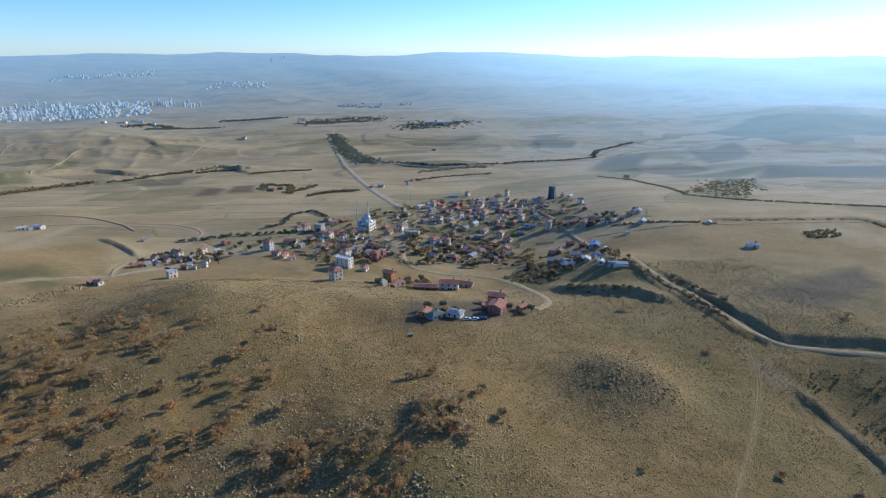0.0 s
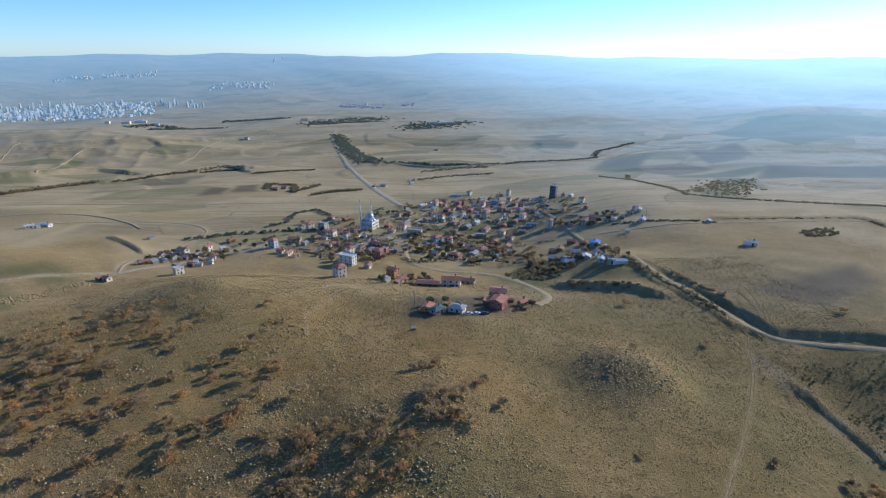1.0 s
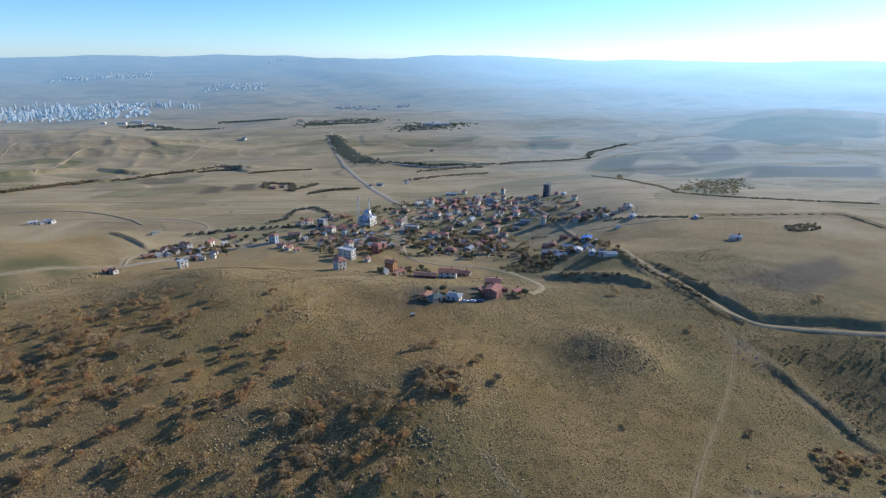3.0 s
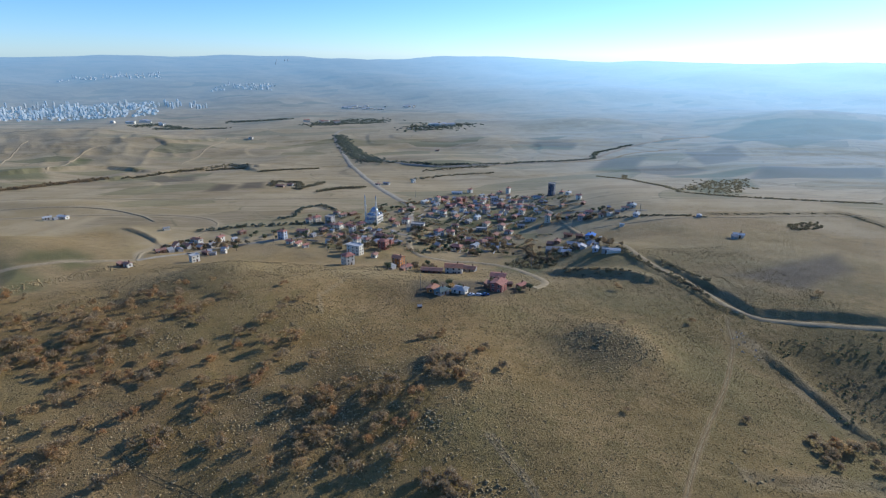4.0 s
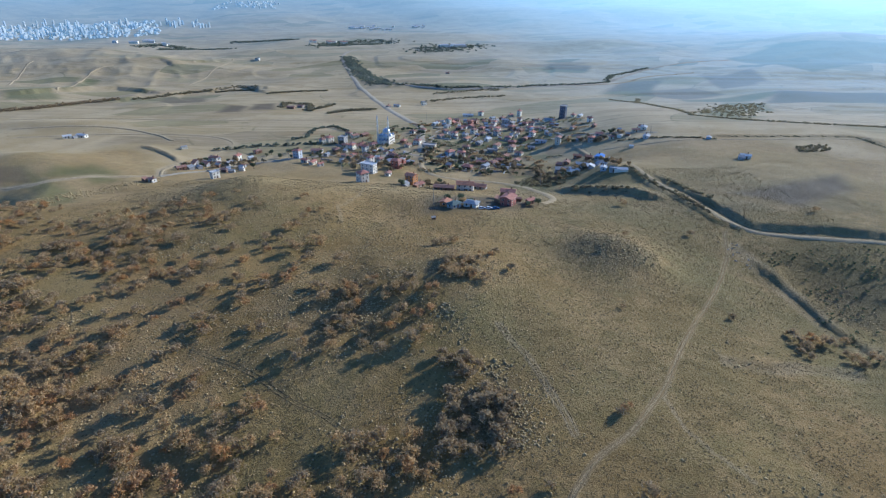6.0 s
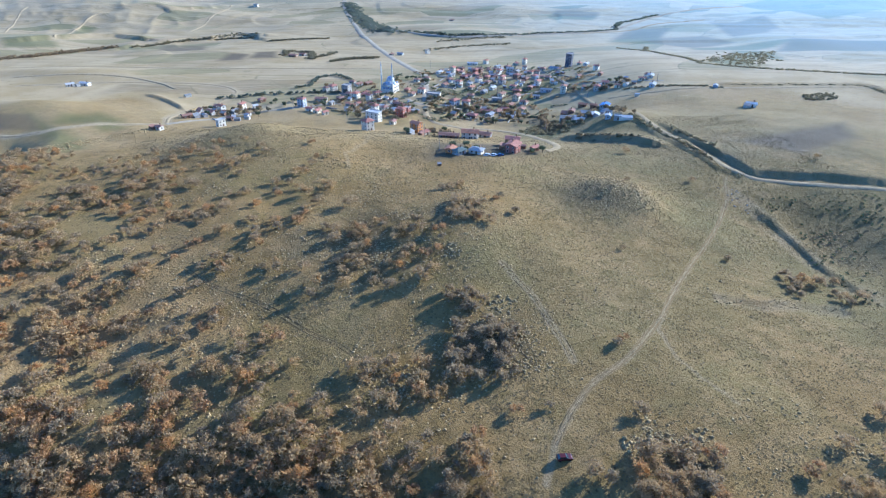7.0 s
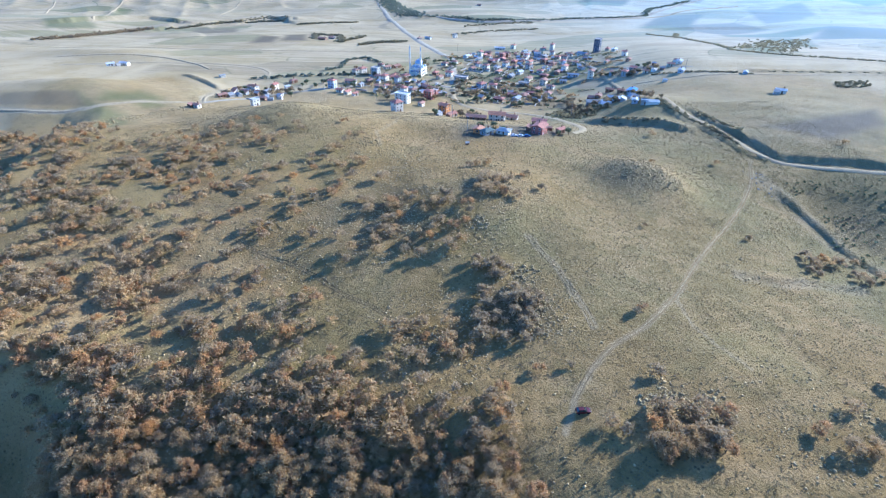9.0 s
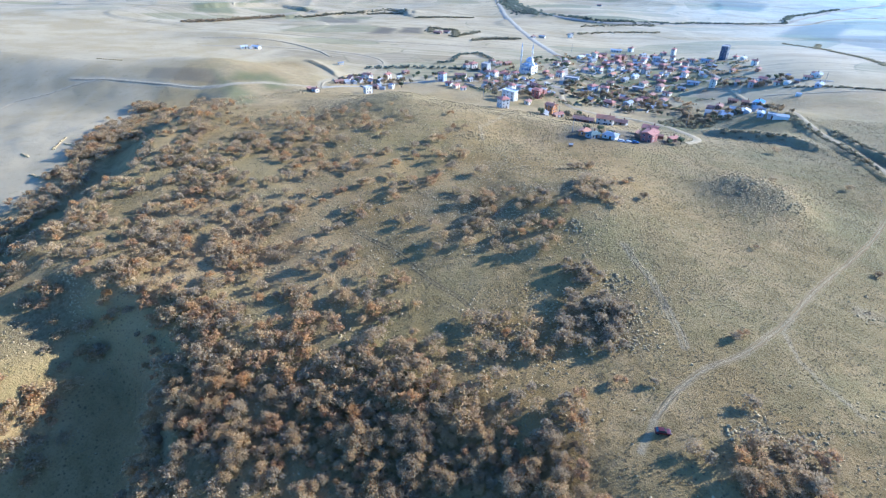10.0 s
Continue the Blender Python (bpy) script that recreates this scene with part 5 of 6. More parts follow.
thicket("hedge", [[(120, 330), (128, 300), (137, 268), (142, 240)], [(76, 298), (92, 290), (112, 282)], [(150, 455), (190, 440), (230, 425)], [(140, 300), (146, 280), (152, 258)]],
        1.0, 3.2, 1.3, M_HEDGE, "low dark scrub along a ditch", 1.4)
thicket("hedge", [[(280, 392), (303, 396), (294, 378), (275, 378), (280, 392)], [(284, 386), (296, 386)]], 1.1, 3.0, 1.6, M_HEDGE, "small square copse of dark scrub in a field", 1.5)
thicket("hedge", [[(-174, 676), (-156, 705), (-120, 720)], [(-168, 690), (-130, 722)], [(-250, 717), (-258, 764), (-221, 760), (-203, 693)], [(-205, 700), (-192, 735), (-184, 760)]], 0.9, 5, 2.6, M_HEDGE, "dark brush round a walled plot", 2.5)
thicket("hedge", [[(-41, 904), (20, 935), (78, 954)], [(-55, 815), (4, 862), (82, 881)], [(-435, 947), (-414, 987), (-370, 946)]], 1.4, 5, 1.8, M_HEDGE, "dark leafless brush in the fields", 3, 3, 50)
thicket("hedge", [[(-937, 1618), (-931, 1730), (-806, 1649), (-854, 1590)], [(-749, 1845), (-657, 1862), (-542, 1873)], [(-860, 1600), (-690, 1670)]], 1.1, 10, 2.2, M_BELT, "dark trees round distant farms", 12, 6, 44)
thicket("hedge", [[(290, 590), (340, 660), (392, 750)], [(310, 560), (370, 650), (440, 765)]], 1.4, 5, 1.3, M_HEDGE, "young plantation of grey trees on the plain", 10, 8, 44)

thicket("low_scrub", [[(46, 338), (60, 360), (78, 378)], [(54, 330), (70, 348), (86, 352)], [(64, 322), (84, 336)]], 1.2, 5, 1.8, M_HEDGE, "grey scrub on the flank of a village mound", 3.5, 12, 60)

# trees among the houses
r2 = np.random.RandomState(5)
vk = []
for mat, word, wide, high, count, n in ((M_LEAFASH, "leafless grey", 6.2, 5.6, 12, 460), (M_LEAFGREEN, "dark green", 4.8, 6.2, 10, 460), (M_LEAFDARK, "dark brown", 5.8, 5.2, 11, 460)):
    lobes = lobes_of(r2, wide, high, count)
    top = tagged(new("garden_tree"), f"{word} garden tree beside a village house", "tree", "trees of the village")
    part("trunk", trunk_mesh(r2, lobes, high), top)
    part("crown", big_mesh("crown", leaf_cloud(r2, lobes, n, 0.95, 0.9), sprays(n), mat), top)
    vk.append(top)
first = [True] * 3


def clear_of_houses(x, y, gap):
    return all(math.hypot(x - hx, y - hy) > gap + rad for hx, hy, rad in STANDING)


GROVE = []


def garden(x, y, spread_x, spread_y, n, weights=(0.45, 0.35, 0.2), joined=False):
    for _ in range(n):
        k = r2.choice(3, p=weights)
        px, py = x + r2.uniform(-spread_x, spread_x), y + r2.uniform(-spread_y, spread_y)
        if not clear_of_houses(px, py, -0.6):
            continue
        s = r2.uniform(0.55, 1.15)
        m = pose(px, py, level(px, py), 0, 0, r2.uniform(0, 360)) @ Matrix.Diagonal((s, s, s, 1))
        if joined:
            GROVE.append((m, k))
            continue
        if first[k]:
            first[k], ob = False, vk[k]
        else:
            ob = copy_thing(vk[k], Matrix.Identity(4))
        ob.matrix_basis = m


garden(50, 600, 80, 40, 200, (0.7, 0.15, 0.15), True)
garden(50, 530, 80, 40, 120, (0.7, 0.15, 0.15), True)
garden(10, 440, 45, 28, 80, (0.55, 0.25, 0.2))
garden(60, 400, 22, 26, 18, (0.5, 0.2, 0.3))
garden(5, 390, 28, 12, 16, (0.2, 0.6, 0.2))
garden(-70, 405, 30, 32, 44)
garden(-110, 470, 45, 35, 30)
garden(-55, 560, 20, 30, 12, (0.2, 0.7, 0.1))
garden(80, 352, 20, 20, 40, (0.5, 0.1, 0.4))
garden(118, 365, 10, 40, 14, (0.4, 0.1, 0.5))
garden(0, 246, 10, 5, 4, (0, 1, 0))
garden(35, 252, 14, 6, 5, (0.3, 0.6, 0.1))
garden(-200, 392, 30, 14, 22, (0.6, 0.2, 0.2))
garden(-150, 430, 30, 12, 16, (0.5, 0.4, 0.1))
garden(140, 480, 30, 16, 26, (0.4, 0.2, 0.4))
garden(-25, 325, 20, 12, 10)

co, idx = [], []
for m, k in GROVE:
    crown = vk[k].children[1].data
    v = np.empty(len(crown.vertices) * 3, np.float32)
    crown.vertices.foreach_get("co", v)
    co.append(v.reshape(-1, 3) @ np.array(m.to_3x3()).T + np.array(m.translation))
    idx += [k] * (len(v) // 9)
co = np.concatenate(co)
tagged(new("orchard_trees", big_mesh("orchard_trees", co, sprays(len(co) // 3), [M_LEAFASH, M_LEAFGREEN, M_LEAFDARK], idx)), "grey and dull green trees in the gardens of the upper village", "trees", kind="stuff")

# low brush and hedges round the village plots
r7 = np.random.RandomState(17)
rows, scrub = [], []
for _ in range(420):
    px, py = r7.uniform(-120, 140), r7.uniform(385, 640)
    if float(inside(np.array([px]), np.array([py]), [(-130, 395), (-40, 385), (60, 400), (130, 500), (150, 620), (20, 680), (-60, 600), (-130, 520)], 4)[0]) < 0.5:
        continue
    ang, ln = radians(r7.choice([60, -30]) + r7.uniform(-12, 12)), r7.uniform(6, 20)
    q = (px + ln * math.cos(ang), py + ln * math.sin(ang))
    if clear_of_houses(px, py, 0.5) and clear_of_houses(*q, 0.5):
        (rows if r7.uniform() < 0.5 else scrub).append([(px, py), q])
thicket("hedge", rows, 1.2, 2.6, 2.0, M_LEAFGREEN, "dark green hedges round village gardens", 0.7, 18, 40)
thicket("hedge", scrub, 1.2, 2.8, 2.2, M_LEAFGREY, "bare grey brush round village gardens", 0.7, 19, 40)

# dark low shrubs on the slope beyond the ravine
r5 = np.random.RandomState(31)
sh = []
for _ in range(420):
    px, py = r5.uniform(150, 205), r5.uniform(110, 195)
    if r5.uniform() > 0.25 + 0.6 * float(smooth(-0.2, 0.4, vnoise(np.array([px]), np.array([py]), 16, 91))[0]):
        continue
    s = r5.uniform(0.5, 1.5)
    sh.append(leaf_cloud(r5, lobes_of(r5, 1.7 * s, 1.0 * s, 3), 26, 0.6) + (px, py, level(px, py) - 0.1))
sh = np.concatenate(sh)
tagged(new("low_shrubs", big_mesh("low_shrubs", sh, sprays(len(sh) // 3), M_LEAFGREEN)), "dark low shrubs on a stony slope", "shrub", kind="stuff")

# ---- stones and tufts ----
ico = bmesh.new()
bmesh.ops.create_icosphere(ico, subdivisions=1, radius=1.0)
STONE_V = np.array([v.co[:] for v in ico.verts])
STONE_F = np.array([[v.index for v in f.verts] for f in ico.faces if f.calc_center_median().z > -0.45])
ico.free()


def rubble(xs, ys, sizes, seed, squash=0.65):
    """Angular stones, each its own shape, half sunk in the turf."""
    r = np.random.RandomState(seed)
    n = len(xs)
    hull, sides = STONE_V, STONE_F
    v = hull[None] * (1 + r.uniform(-0.5, 0.3, (n, len(hull), 1)))
    v = v * (sizes[:, None, None] * r.uniform(0.7, 1.3, (n, 1, 3)) * np.array([1, 1, squash]))
    a = r.uniform(0, 6.28, n)
    ca, sa = np.cos(a)[:, None], np.sin(a)[:, None]
    v = np.stack([v[..., 0] * ca - v[..., 1] * sa + xs[:, None], v[..., 0] * sa + v[..., 1] * ca + ys[:, None], v[..., 2] + (ground(xs, ys) + sizes * 0.12)[:, None]], 2)
    f = sides[None] + (np.arange(n) * len(hull))[:, None, None]
    return v.reshape(-1, 3), f.reshape(-1, 3)


r3 = np.random.RandomState(8)
n = 230000
sx, sy = r3.uniform(-230, 175, n), r3.uniform(2, 320, n)
st = (0.045 - 0.03 * smooth(10, 45, sx)) * (1 - 0.6 * smooth(240, 300, sy))
for cx, cy, rad, k in ((72, 177, 30, 0.7), (-3, 146, 26, 0.9), (-40, 135, 46, 0.75), (-30, 175, 40, 0.5), (10, 76, 22, 0.95), (0, 118, 22, 0.6), (-62, 205, 40, 0.35), (-110, 215, 60, 0.28), (-110, 90, 60, 0.35), (-20, 60, 26, 0.6),
                       (48, 35, 13, 0.7), (90, 32, 30, 0.3), (-176, 30, 18, 0.9), (178, 152, 26, 0.6), (-90, 40, 45, 0.4), (20, 110, 40, 0.25), (-130, 268, 40, 0.3), (-85, 262, 40, 0.3), (-185, 255, 40, 0.25), (-40, 200, 26, 0.4)):
    d = np.hypot(sx - cx, sy - cy)
    st = np.maximum(st, k * (1 - smooth(rad * 0.4, rad * 1.2, d)))
st = st * (0.35 + 0.8 * smooth(-0.4, 0.5, vnoise(sx, sy, 9, 81))) * np.where(sx > 90, 0.7, 1)
k = r3.uniform(size=n) < st
sx, sy = sx[k], sy[k]
sv, sf = rubble(sx, sy, 0.13 + 0.36 * r3.uniform(size=len(sx)) ** 2.4, 9, 0.6)
tagged(new("field_stones", big_mesh("field_stones", sv, sf, M_STONE)), "scattered grey-brown weathered field stones in turf", "stones", kind="stuff")
for k, (p, q) in enumerate((((-327, 166), (-338, 186)), ((-329, 176), (-310, 173)), ((-309, 134), (-294, 131)), ((-339, 155), (-332, 153)), ((-455, 336), (-425, 336)))):
    f = r3.uniform(size=60)
    v, g = rubble(p[0] + (q[0] - p[0]) * f + r3.normal(size=60) * 0.3, p[1] + (q[1] - p[1]) * f + r3.normal(size=60) * 0.3, r3.uniform(0.4, 0.9, 60), 300 + k, 0.9)
    tagged(new("field_wall", big_mesh("field_wall", v, g, M_STONE)), "low tumbled stone wall at a field edge", "wall", kind="stuff")
f = r3.uniform(size=420)
bx, by = np.interp(f, [0, 0.2, 0.5, 0.8, 1], [-268, -258, -251, -238, -226]), np.interp(f, [0, 0.2, 0.5, 0.8, 1], [255, 269, 289, 303, 322])
v, g = rubble(bx + r3.normal(size=420) * 4, by + r3.normal(size=420) * 4, r3.uniform(0.25, 0.75, 420), 311, 0.9)
tagged(new("rock_outcrop", big_mesh("rock_outcrop", v, g, M_STONE)), "pale rocks along the brow of the hill", "rock", kind="stuff")
wx, wy = r3.uniform(132, 142, 26), r3.uniform(180, 204, 26)
sv, sf = rubble(wx, wy, r3.uniform(0.25, 0.6, 26), 77)
tagged(new("rubble_heap", big_mesh("rubble_heap", sv, sf, M_CONCRETE)), "pale dumped rubble at the head of a ravine", "rubble", kind="stuff")
for cx, cy, rad, cnt in ((69, 181, 14, 220), (82, 170, 9, 110), (60, 178, 9, 80), (-2, 146, 9, 150), (11, 92, 5, 90), (12, 76, 6, 150), (13, 64, 4, 60), (-7, 118, 4, 60), (-69, 210, 7, 60), (-74, 189, 7, 50), (-44, 183, 7, 40), (-47, 131, 5, 60), (-25, 53, 5, 70), (-40, 114, 6, 40), (-137, 166, 8, 60), (-123, 174, 8, 50), (41, 35, 3, 50), (48, 36, 4, 80), (54, 34, 3, 50), (60, 37, 4, 60), (-6, 172, 8, 90), (-176, 34, 10, 80), (-20, 57, 6, 50), (100, 30, 10, 40), (104, 107, 14, 22), (92, 106, 7, 16)):
    a, d = r3.uniform(0, 6.28, cnt), rad * np.sqrt(r3.uniform(size=cnt))
    v, f = rubble(cx + d * np.cos(a), cy + d * np.sin(a), r3.uniform(0.22, 0.5, cnt) * r3.choice([0.6, 1, 1.5], cnt), cx * 7 % 97 + cnt, 0.8)
    tagged(new("rock_outcrop", big_mesh("rock_outcrop", v, f, M_BOULDER)), "broken outcrop of weathered grey-green boulders", "rock", kind="stuff")
n = 90000
tx, ty = r3.uniform(-230, 200, n), r3.uniform(0, 330, n)
d1, _ = near_line(tx, ty, T1)
k = (d1 > 2.2) & (r3.uniform(size=n) < 0.35 + 0.65 * smooth(-0.3, 0.4, vnoise(tx, ty, 11, 83)))
tx, ty = tx[k], ty[k]
tv = leaf_cloud(r3, [(0, 0, 0, 1)], len(tx) * 3, 0.42).reshape(-1, 3, 3)
tv = tv - tv.mean(axis=1, keepdims=True) + np.repeat(np.column_stack([tx, ty, ground(tx, ty) + 0.10]), 3, axis=0)[:, None, :] + r3.normal(size=(len(tx) * 3, 1, 3)) * np.array([0.14, 0.14, 0.03])
tagged(new("grass_tufts", big_mesh("grass_tufts", tv.reshape(-1, 3), sprays(len(tx) * 3), M_TUFT)), "low dry cushion plants and grass tufts", "grass", kind="stuff")


# ---- mosque ----
def mosque(x, y, turn):
    top = tagged(new("mosque"), "white village mosque with lead-grey domes and twin minarets", "mosque")
    top.matrix_basis = pose(x, y, level(x, y) + 0.3, 0, 0, turn) @ Matrix.Diagonal((0.84, 0.84, 0.96, 1))
    part("wall", box_mesh("wall", 15, 15, 10, [M_WHITE], z0=-2.5, bevel=0.08), top)
    part("cornice", box_mesh("cornice", 15.7, 15.7, 0.45, [M_WHITE], z0=7.504, bevel=0.06), top)
    part("porch", box_mesh("porch", 11.6, 4, 6.8, [M_WHITE], z0=-2.5, bevel=0.06), top, pose(0, -9.504, 0))
    half = [(math.cos(t), math.sin(t)) for t in np.linspace(0, math.pi / 2, 9)]
    bm = bmesh.new()
    lathe(bm, [(4.6, 0), (4.6, 2.0), (4.8, 2.05), (4.8, 2.3)], 24)
    part("drum", solid("drum", bm, [M_WHITE]), top, pose(0, 0, 9.6))
    bm = bmesh.new()
    lathe(bm, [(4.7 * c, 4.1 * s) for c, s in half[:-1]] + [(0.16, 4.15), (0.12, 5.4), (0.02, 5.9)], 24)
    part("dome", solid("dome", bm, [M_LEAD], True), top, pose(0, 0, 11.9), "lead-grey main dome with finial")
    bm = bmesh.new()
    lathe(bm, [(3.9 * c, 3.0 * s) for c, s in half[:-1]] + [(0.05, 3.02)], 14, span=math.pi)
    side_dome = solid("half_dome", bm, [M_LEAD], True)
    for i in range(4):
        a = i * math.pi / 2
        part("half_dome", side_dome, top, pose(3.6 * math.sin(a) * -1, 3.6 * math.cos(a), 7.95, 0, 0, math.degrees(a)), "lead-grey half dome")
    bm = bmesh.new()
    lathe(bm, [(1.5, 0), (1.5, 0.8)] + [(1.55 * c, 0.8 + 1.35 * s) for c, s in half[:-1]] + [(0.05, 2.2)], 14)
    small = solid("corner_dome", bm, [M_LEAD], True)
    for sx in (-1, 1):
        for sy in (-1, 1):
            part("corner_dome", small, top, pose(sx * 5.6, sy * 5.6, 7.95), "small lead-grey corner dome")
    for i in range(3):
        part("porch_dome", small, top, pose(-4 + 4 * i, -9.5, 4.3))
    for s, (cx, cy, deg) in enumerate(((0, -7.5, 0), (7.5, 0, 90), (-7.5, 0, -90))):
        for row in (1.2, 4.4):
            if s == 0 and row < 2:
                continue
            for u in (-4.8, -1.6, 1.6, 4.8):
                part("window", WINDOW_BIG, top, pose(cx + (u if deg == 0 else 0), cy + (u if deg else 0), row, 0, 0, deg))
    part("door", DOOR, top, pose(0, -11.53, 0))
    for sx in (-1, 1):
        bm = bmesh.new()
        lathe(bm, [(1.3, -3), (1.3, 5), (0.85, 6.4), (0.85, 17.6), (1.05, 18.2), (1.45, 18.6), (1.45, 19.6), (1.3, 19.6), (1.3, 18.8), (0.75, 18.8), (0.75, 22.6), (0.95, 23.1), (1.25, 23.4), (1.25, 24.2), (1.12, 24.2),
                   (1.12, 23.6), (0.62, 23.6), (0.62, 27), (0.72, 27.1)], 14)
        mt = part("minaret", solid("minaret", bm, [M_WHITE]), top, pose(sx * 7.3, -8.7, 0), "tall white minaret with two balconies")
        bm = bmesh.new()
        lathe(bm, [(0.78, 27.1), (0.4, 29.6), (0.08, 31.4), (0.07, 32.3), (0.01, 32.6)], 14)
        part("spire", solid("spire", bm, [M_LEAD], True), mt, None, "pointed lead-grey spire")
    return top


mosque(-74, 497, -22)


# ---- cars ----
def car(x, y, turn, paint_mat, label):
    """A small hatchback: body, glass house, wheels, lamps."""
    top = tagged(new("car"), label, "car", "parked cars")
    z = level(x, y)
    top.matrix_basis = pose(x, y, z + 0.05, 0, 0, turn)
    side = [(-2.0, 0.35), (-2.05, 0.75), (-1.9, 0.98), (-0.9, 1.02), (1.0, 0.98), (1.75, 0.86), (2.02, 0.68), (2.02, 0.35)]
    bm = bmesh.new()
    a = [bm.verts.new((px, -0.84, pz)) for px, pz in side]
    b = [bm.verts.new((px, 0.84, pz)) for px, pz in side]
    bm.faces.new(a)
    bm.faces.new(b[::-1])
    for i in range(len(side)):
        j = (i + 1) % len(side)
        bm.faces.new((a[i], b[i], b[j], a[j]))
    bmesh.ops.bevel(bm, geom=bm.edges[:], offset=0.06, segments=1, affect="EDGES")
    part("body", solid("body", bm, [paint_mat]), top)
    cab = [(-1.75, 1.0, 0.76), (0.85, 1.0, 0.76), (0.2, 1.46, 0.6), (-1.35, 1.48, 0.6)]
    bm = bmesh.new()
    a = [bm.verts.new((px, -w, pz)) for px, pz, w in cab]
    b = [bm.verts.new((px, w, pz)) for px, pz, w in cab]
    bm.faces.new(a)
    bm.faces.new(b[::-1])
    for i in range(4):
        j = (i + 1) % 4
        bm.faces.new((a[i], b[i], b[j], a[j]))
    part("window", solid("window", bm, [M_GLASS]), top, None, "dark glass")
    part("roof", box_mesh("roof", 1.5, 1.18, 0.05, [paint_mat], z0=1.465, bevel=0.02), top, pose(-0.58, 0, 0))
    bm = bmesh.new()
    lathe(bm, [(0.0, -0.1), (0.31, -0.1), (0.33, 0), (0.31, 0.1), (0.0, 0.1)], 16)
    wheel = solid("wheel", bm, [M_TYRE])
    for wx in (-1.3, 1.3):
        for wy in (-0.8, 0.8):
            part("wheel", wheel, top, pose(wx, wy, 0.31, 90, 0, 0))
    lamp = box_mesh("headlight", 0.05, 0.3, 0.16, [M_SHEETWHITE], bevel=0.02)
    for wy in (-0.6, 0.6):
        part("headlight", lamp, top, pose(2.03, wy, 0.6))
    return top


car(22.5, 31, 8, M_CARRED, "dark red hatchback parked on the grass by a track")
car(12, 236, 20, M_CARWHITE, "white car parked beside a house")
car(16, 237, 25, M_CARWHITE, "white car parked beside a house")
car(20, 238, 15, M_CARBLUE, "blue car parked beside a house")
car(-52, 455, 80, M_CARWHITE, "white car parked on the village street")
car(-16, 452, 10, M_CARWHITE, "white car parked on the village street")


house(-15, 217, 2.2, 1.3, 0, 10, "lean", M_BRICK, M_CONCRETE, "hut", "tiny brick hut with a pale concrete roof on grass", height=0.9)


# ---- power poles ----
def pole(x, y, h=9.5):
    top = tagged(new("power_pole"), "thin grey power pole with a crossarm", "pole", "power poles")
    top.matrix_basis = pose(x, y, level(x, y), 0, 0, 25)
    bm = bmesh.new()
    lathe(bm, [(0.17, -1), (0.10, h), (0.02, h + 0.02)], 8)
    part("post", solid("post", bm, [M_POLE]), top)
    part("crossarm", box_mesh("crossarm", 1.9, 0.12, 0.12, [M_POLE], bevel=0.02), top, pose(0, 0, h - 0.6))


for px, py in ((-16, 246), (-28, 300), (-96, 372), (-150, 408), (60, 330), (118, 455), (36, 500), (-40, 640), (180, 455)):
    pole(px, py)

# ---- the city on the plain ----
r4 = np.random.RandomState(21)
TOWERS = []
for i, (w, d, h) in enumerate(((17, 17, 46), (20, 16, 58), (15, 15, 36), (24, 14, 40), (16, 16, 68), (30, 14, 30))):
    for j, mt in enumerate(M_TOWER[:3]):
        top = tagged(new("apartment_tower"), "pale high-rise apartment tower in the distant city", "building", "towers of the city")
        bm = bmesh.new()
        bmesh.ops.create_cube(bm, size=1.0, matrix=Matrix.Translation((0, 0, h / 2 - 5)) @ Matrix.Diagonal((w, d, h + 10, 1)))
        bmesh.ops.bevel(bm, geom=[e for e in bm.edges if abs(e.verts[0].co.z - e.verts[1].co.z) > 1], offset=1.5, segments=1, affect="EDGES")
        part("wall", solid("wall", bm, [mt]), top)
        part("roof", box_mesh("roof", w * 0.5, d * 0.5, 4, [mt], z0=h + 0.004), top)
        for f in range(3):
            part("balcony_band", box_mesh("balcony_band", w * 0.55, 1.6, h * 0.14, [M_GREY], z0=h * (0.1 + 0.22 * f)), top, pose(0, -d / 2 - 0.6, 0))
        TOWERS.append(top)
placed = [False] * len(TOWERS)


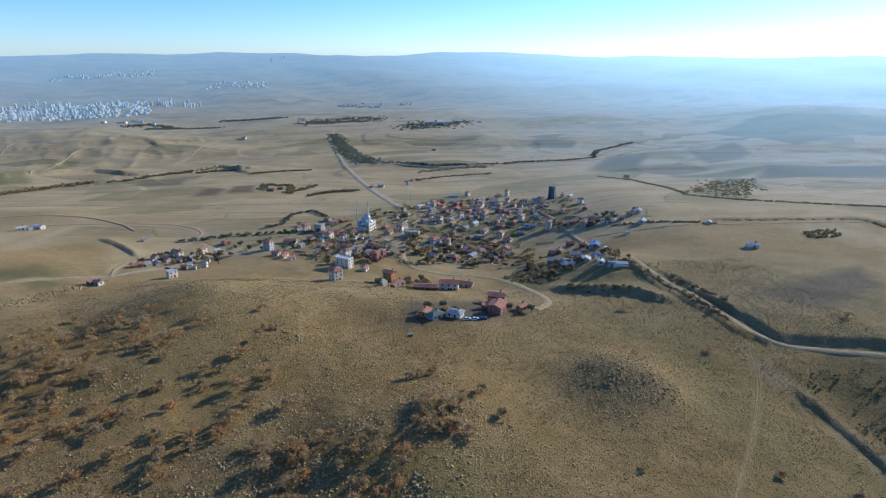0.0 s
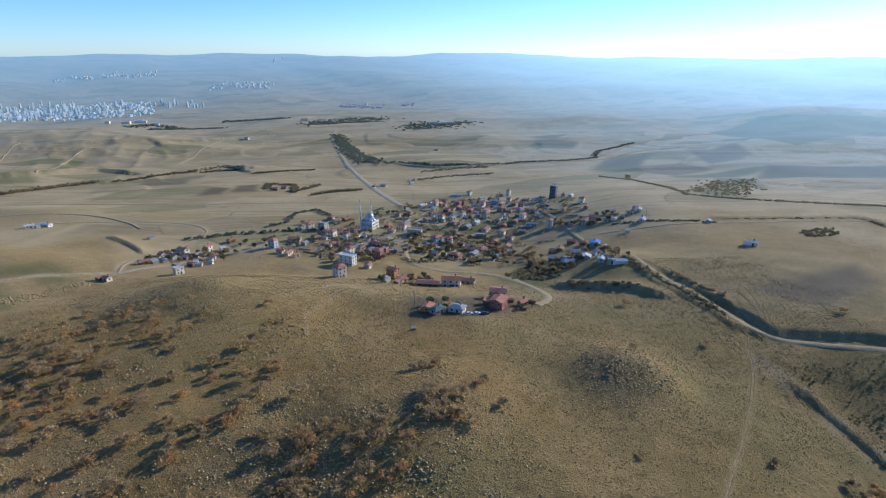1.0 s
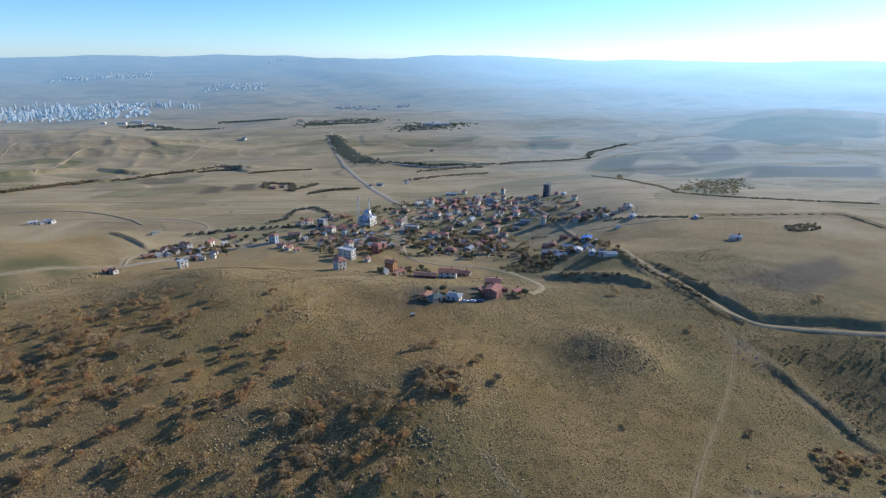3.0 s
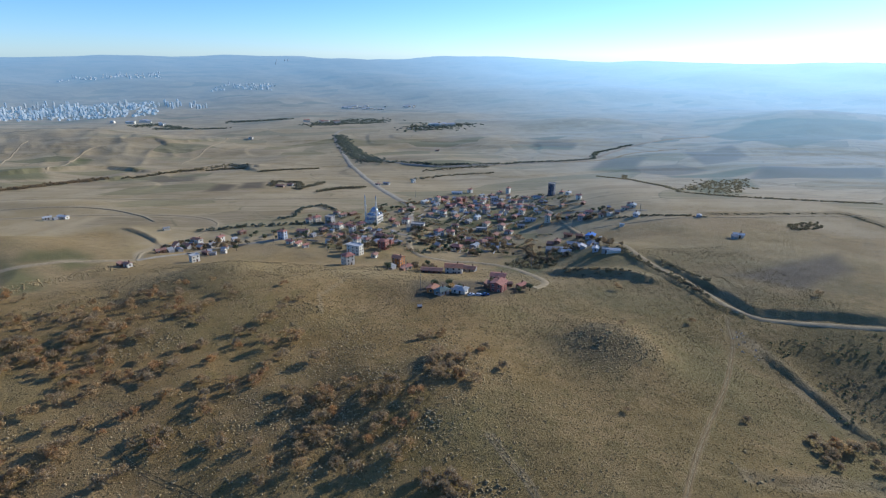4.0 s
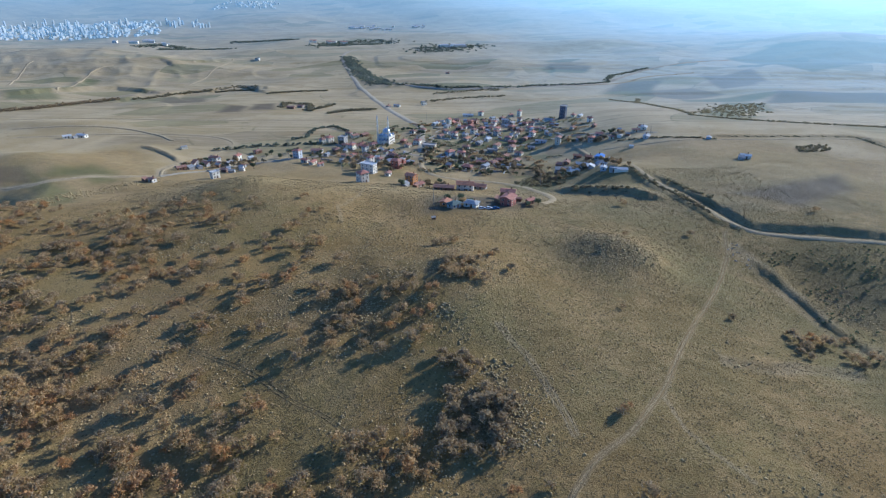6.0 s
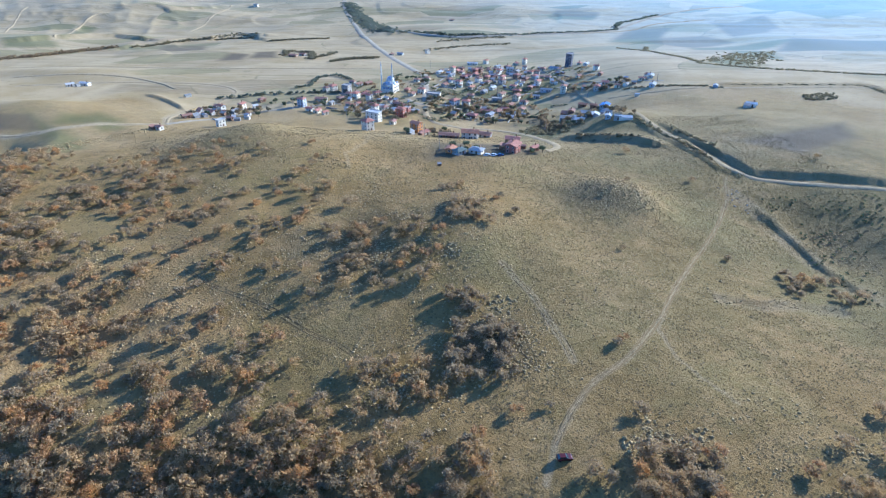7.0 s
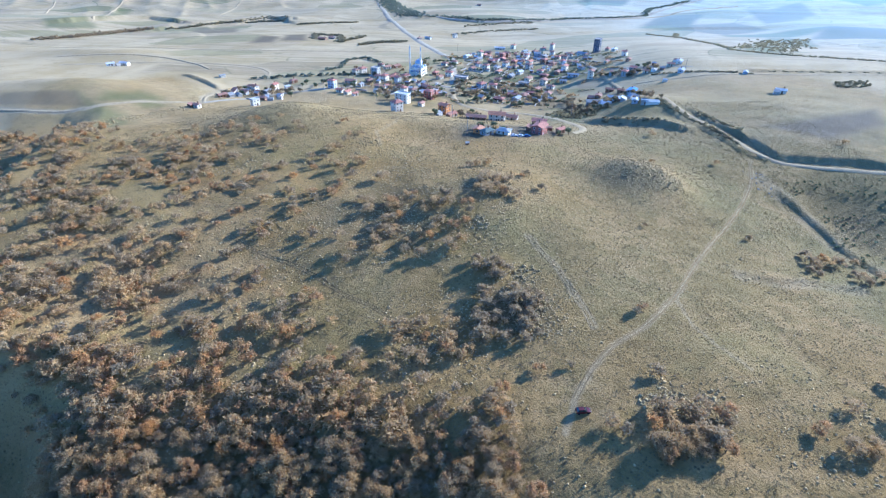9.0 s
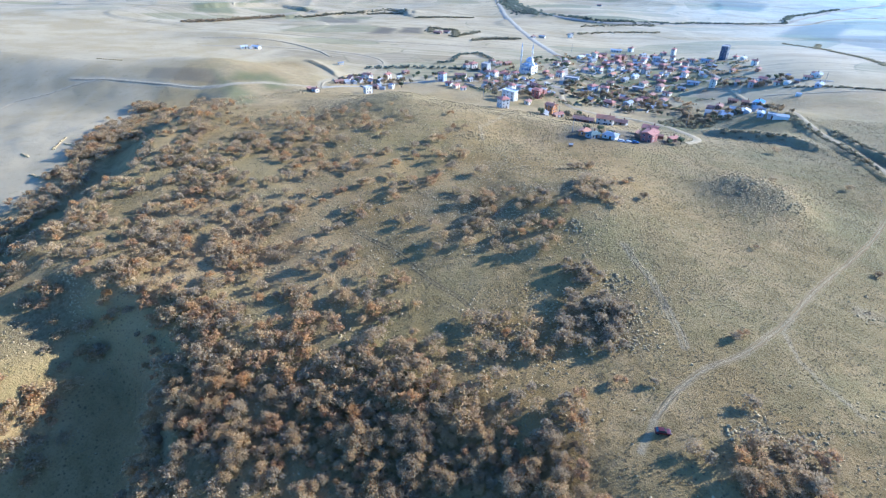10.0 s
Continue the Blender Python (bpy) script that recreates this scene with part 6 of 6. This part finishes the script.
def quarter(az0, az1, r0, r1, count, scale=1.0):
    """A part of the city, by bearing and distance."""
    for _ in range(count):
        a, r = radians(r4.uniform(az0, az1)), r4.uniform(r0, r1)
        k = r4.randint(len(TOWERS))
        x, y = r * math.sin(a), r * math.cos(a)
        s = scale * r4.uniform(0.75, 1.15)
        m = pose(x, y, level(x, y) - 1, 0, 0, r4.choice([-32, -24, -15, -40])) @ Matrix.Diagonal((scale, scale, s, 1))
        if not placed[k]:
            placed[k], ob = True, TOWERS[k]
        else:
            ob = copy_thing(TOWERS[k], Matrix.Identity(4))
        ob.matrix_basis = m


quarter(-41, -29.5, 2420, 2700, 90, 0.42)
quarter(-41, -31, 2330, 2480, 60, 0.30)
quarter(-42, -34, 2700, 2850, 40, 0.36)
quarter(-28, -23.5, 2500, 2650, 20, 0.4)
quarter(-22, -17, 3000, 3200, 22, 0.3)
quarter(-34, -27, 3400, 3600, 30, 0.3)
quarter(-17, -15.5, 4000, 4200, 5, 0.35)


r6 = np.random.RandomState(41)
bm = bmesh.new()
for az0, az1, ra, rb, cnt in ((-42, -28, 2280, 2760, 420), (-23, -17, 3020, 3200, 40), (-35, -27, 3400, 3600, 50)):
    for _ in range(cnt):
        a, r = radians(r6.uniform(az0, az1)), r6.uniform(ra, rb)
        x, y = r * math.sin(a), r * math.cos(a)
        w, d, h = r6.uniform(6, 15), r6.uniform(6, 11), r6.uniform(3, 9)
        bmesh.ops.create_cube(bm, size=1.0, matrix=pose(x, y, level(x, y) + h / 2 - 1, 0, 0, r6.uniform(-40, -10)) @ Matrix.Diagonal((w, d, h + 2, 1)))
for f in bm.faces:
    f.material_index = (f.index // 6) % 3
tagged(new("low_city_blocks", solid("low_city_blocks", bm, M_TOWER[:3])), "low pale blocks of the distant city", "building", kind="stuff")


def estate(x, y, sx, sy, n, roof_mat):
    for _ in range(n):
        house(x + r4.uniform(-sx, sx), y + r4.uniform(-sy, sy), r4.uniform(10, 22), 10, 0, r4.choice([0, 15, 30]), "gable", M_WHITE, roof_mat, "far_house",
              "pale low building in a distant estate", height=6)


estate(-370, 2480, 90, 70, 26, M_SHEETWHITE)
estate(-160, 2540, 40, 30, 8, M_SHEETWHITE)
estate(-30, 1715, 55, 25, 12, M_SHEETWHITE)
estate(-420, 1800, 60, 30, 10, M_ROOF2)
estate(-1000, 1760, 120, 60, 10, M_SHEETWHITE)
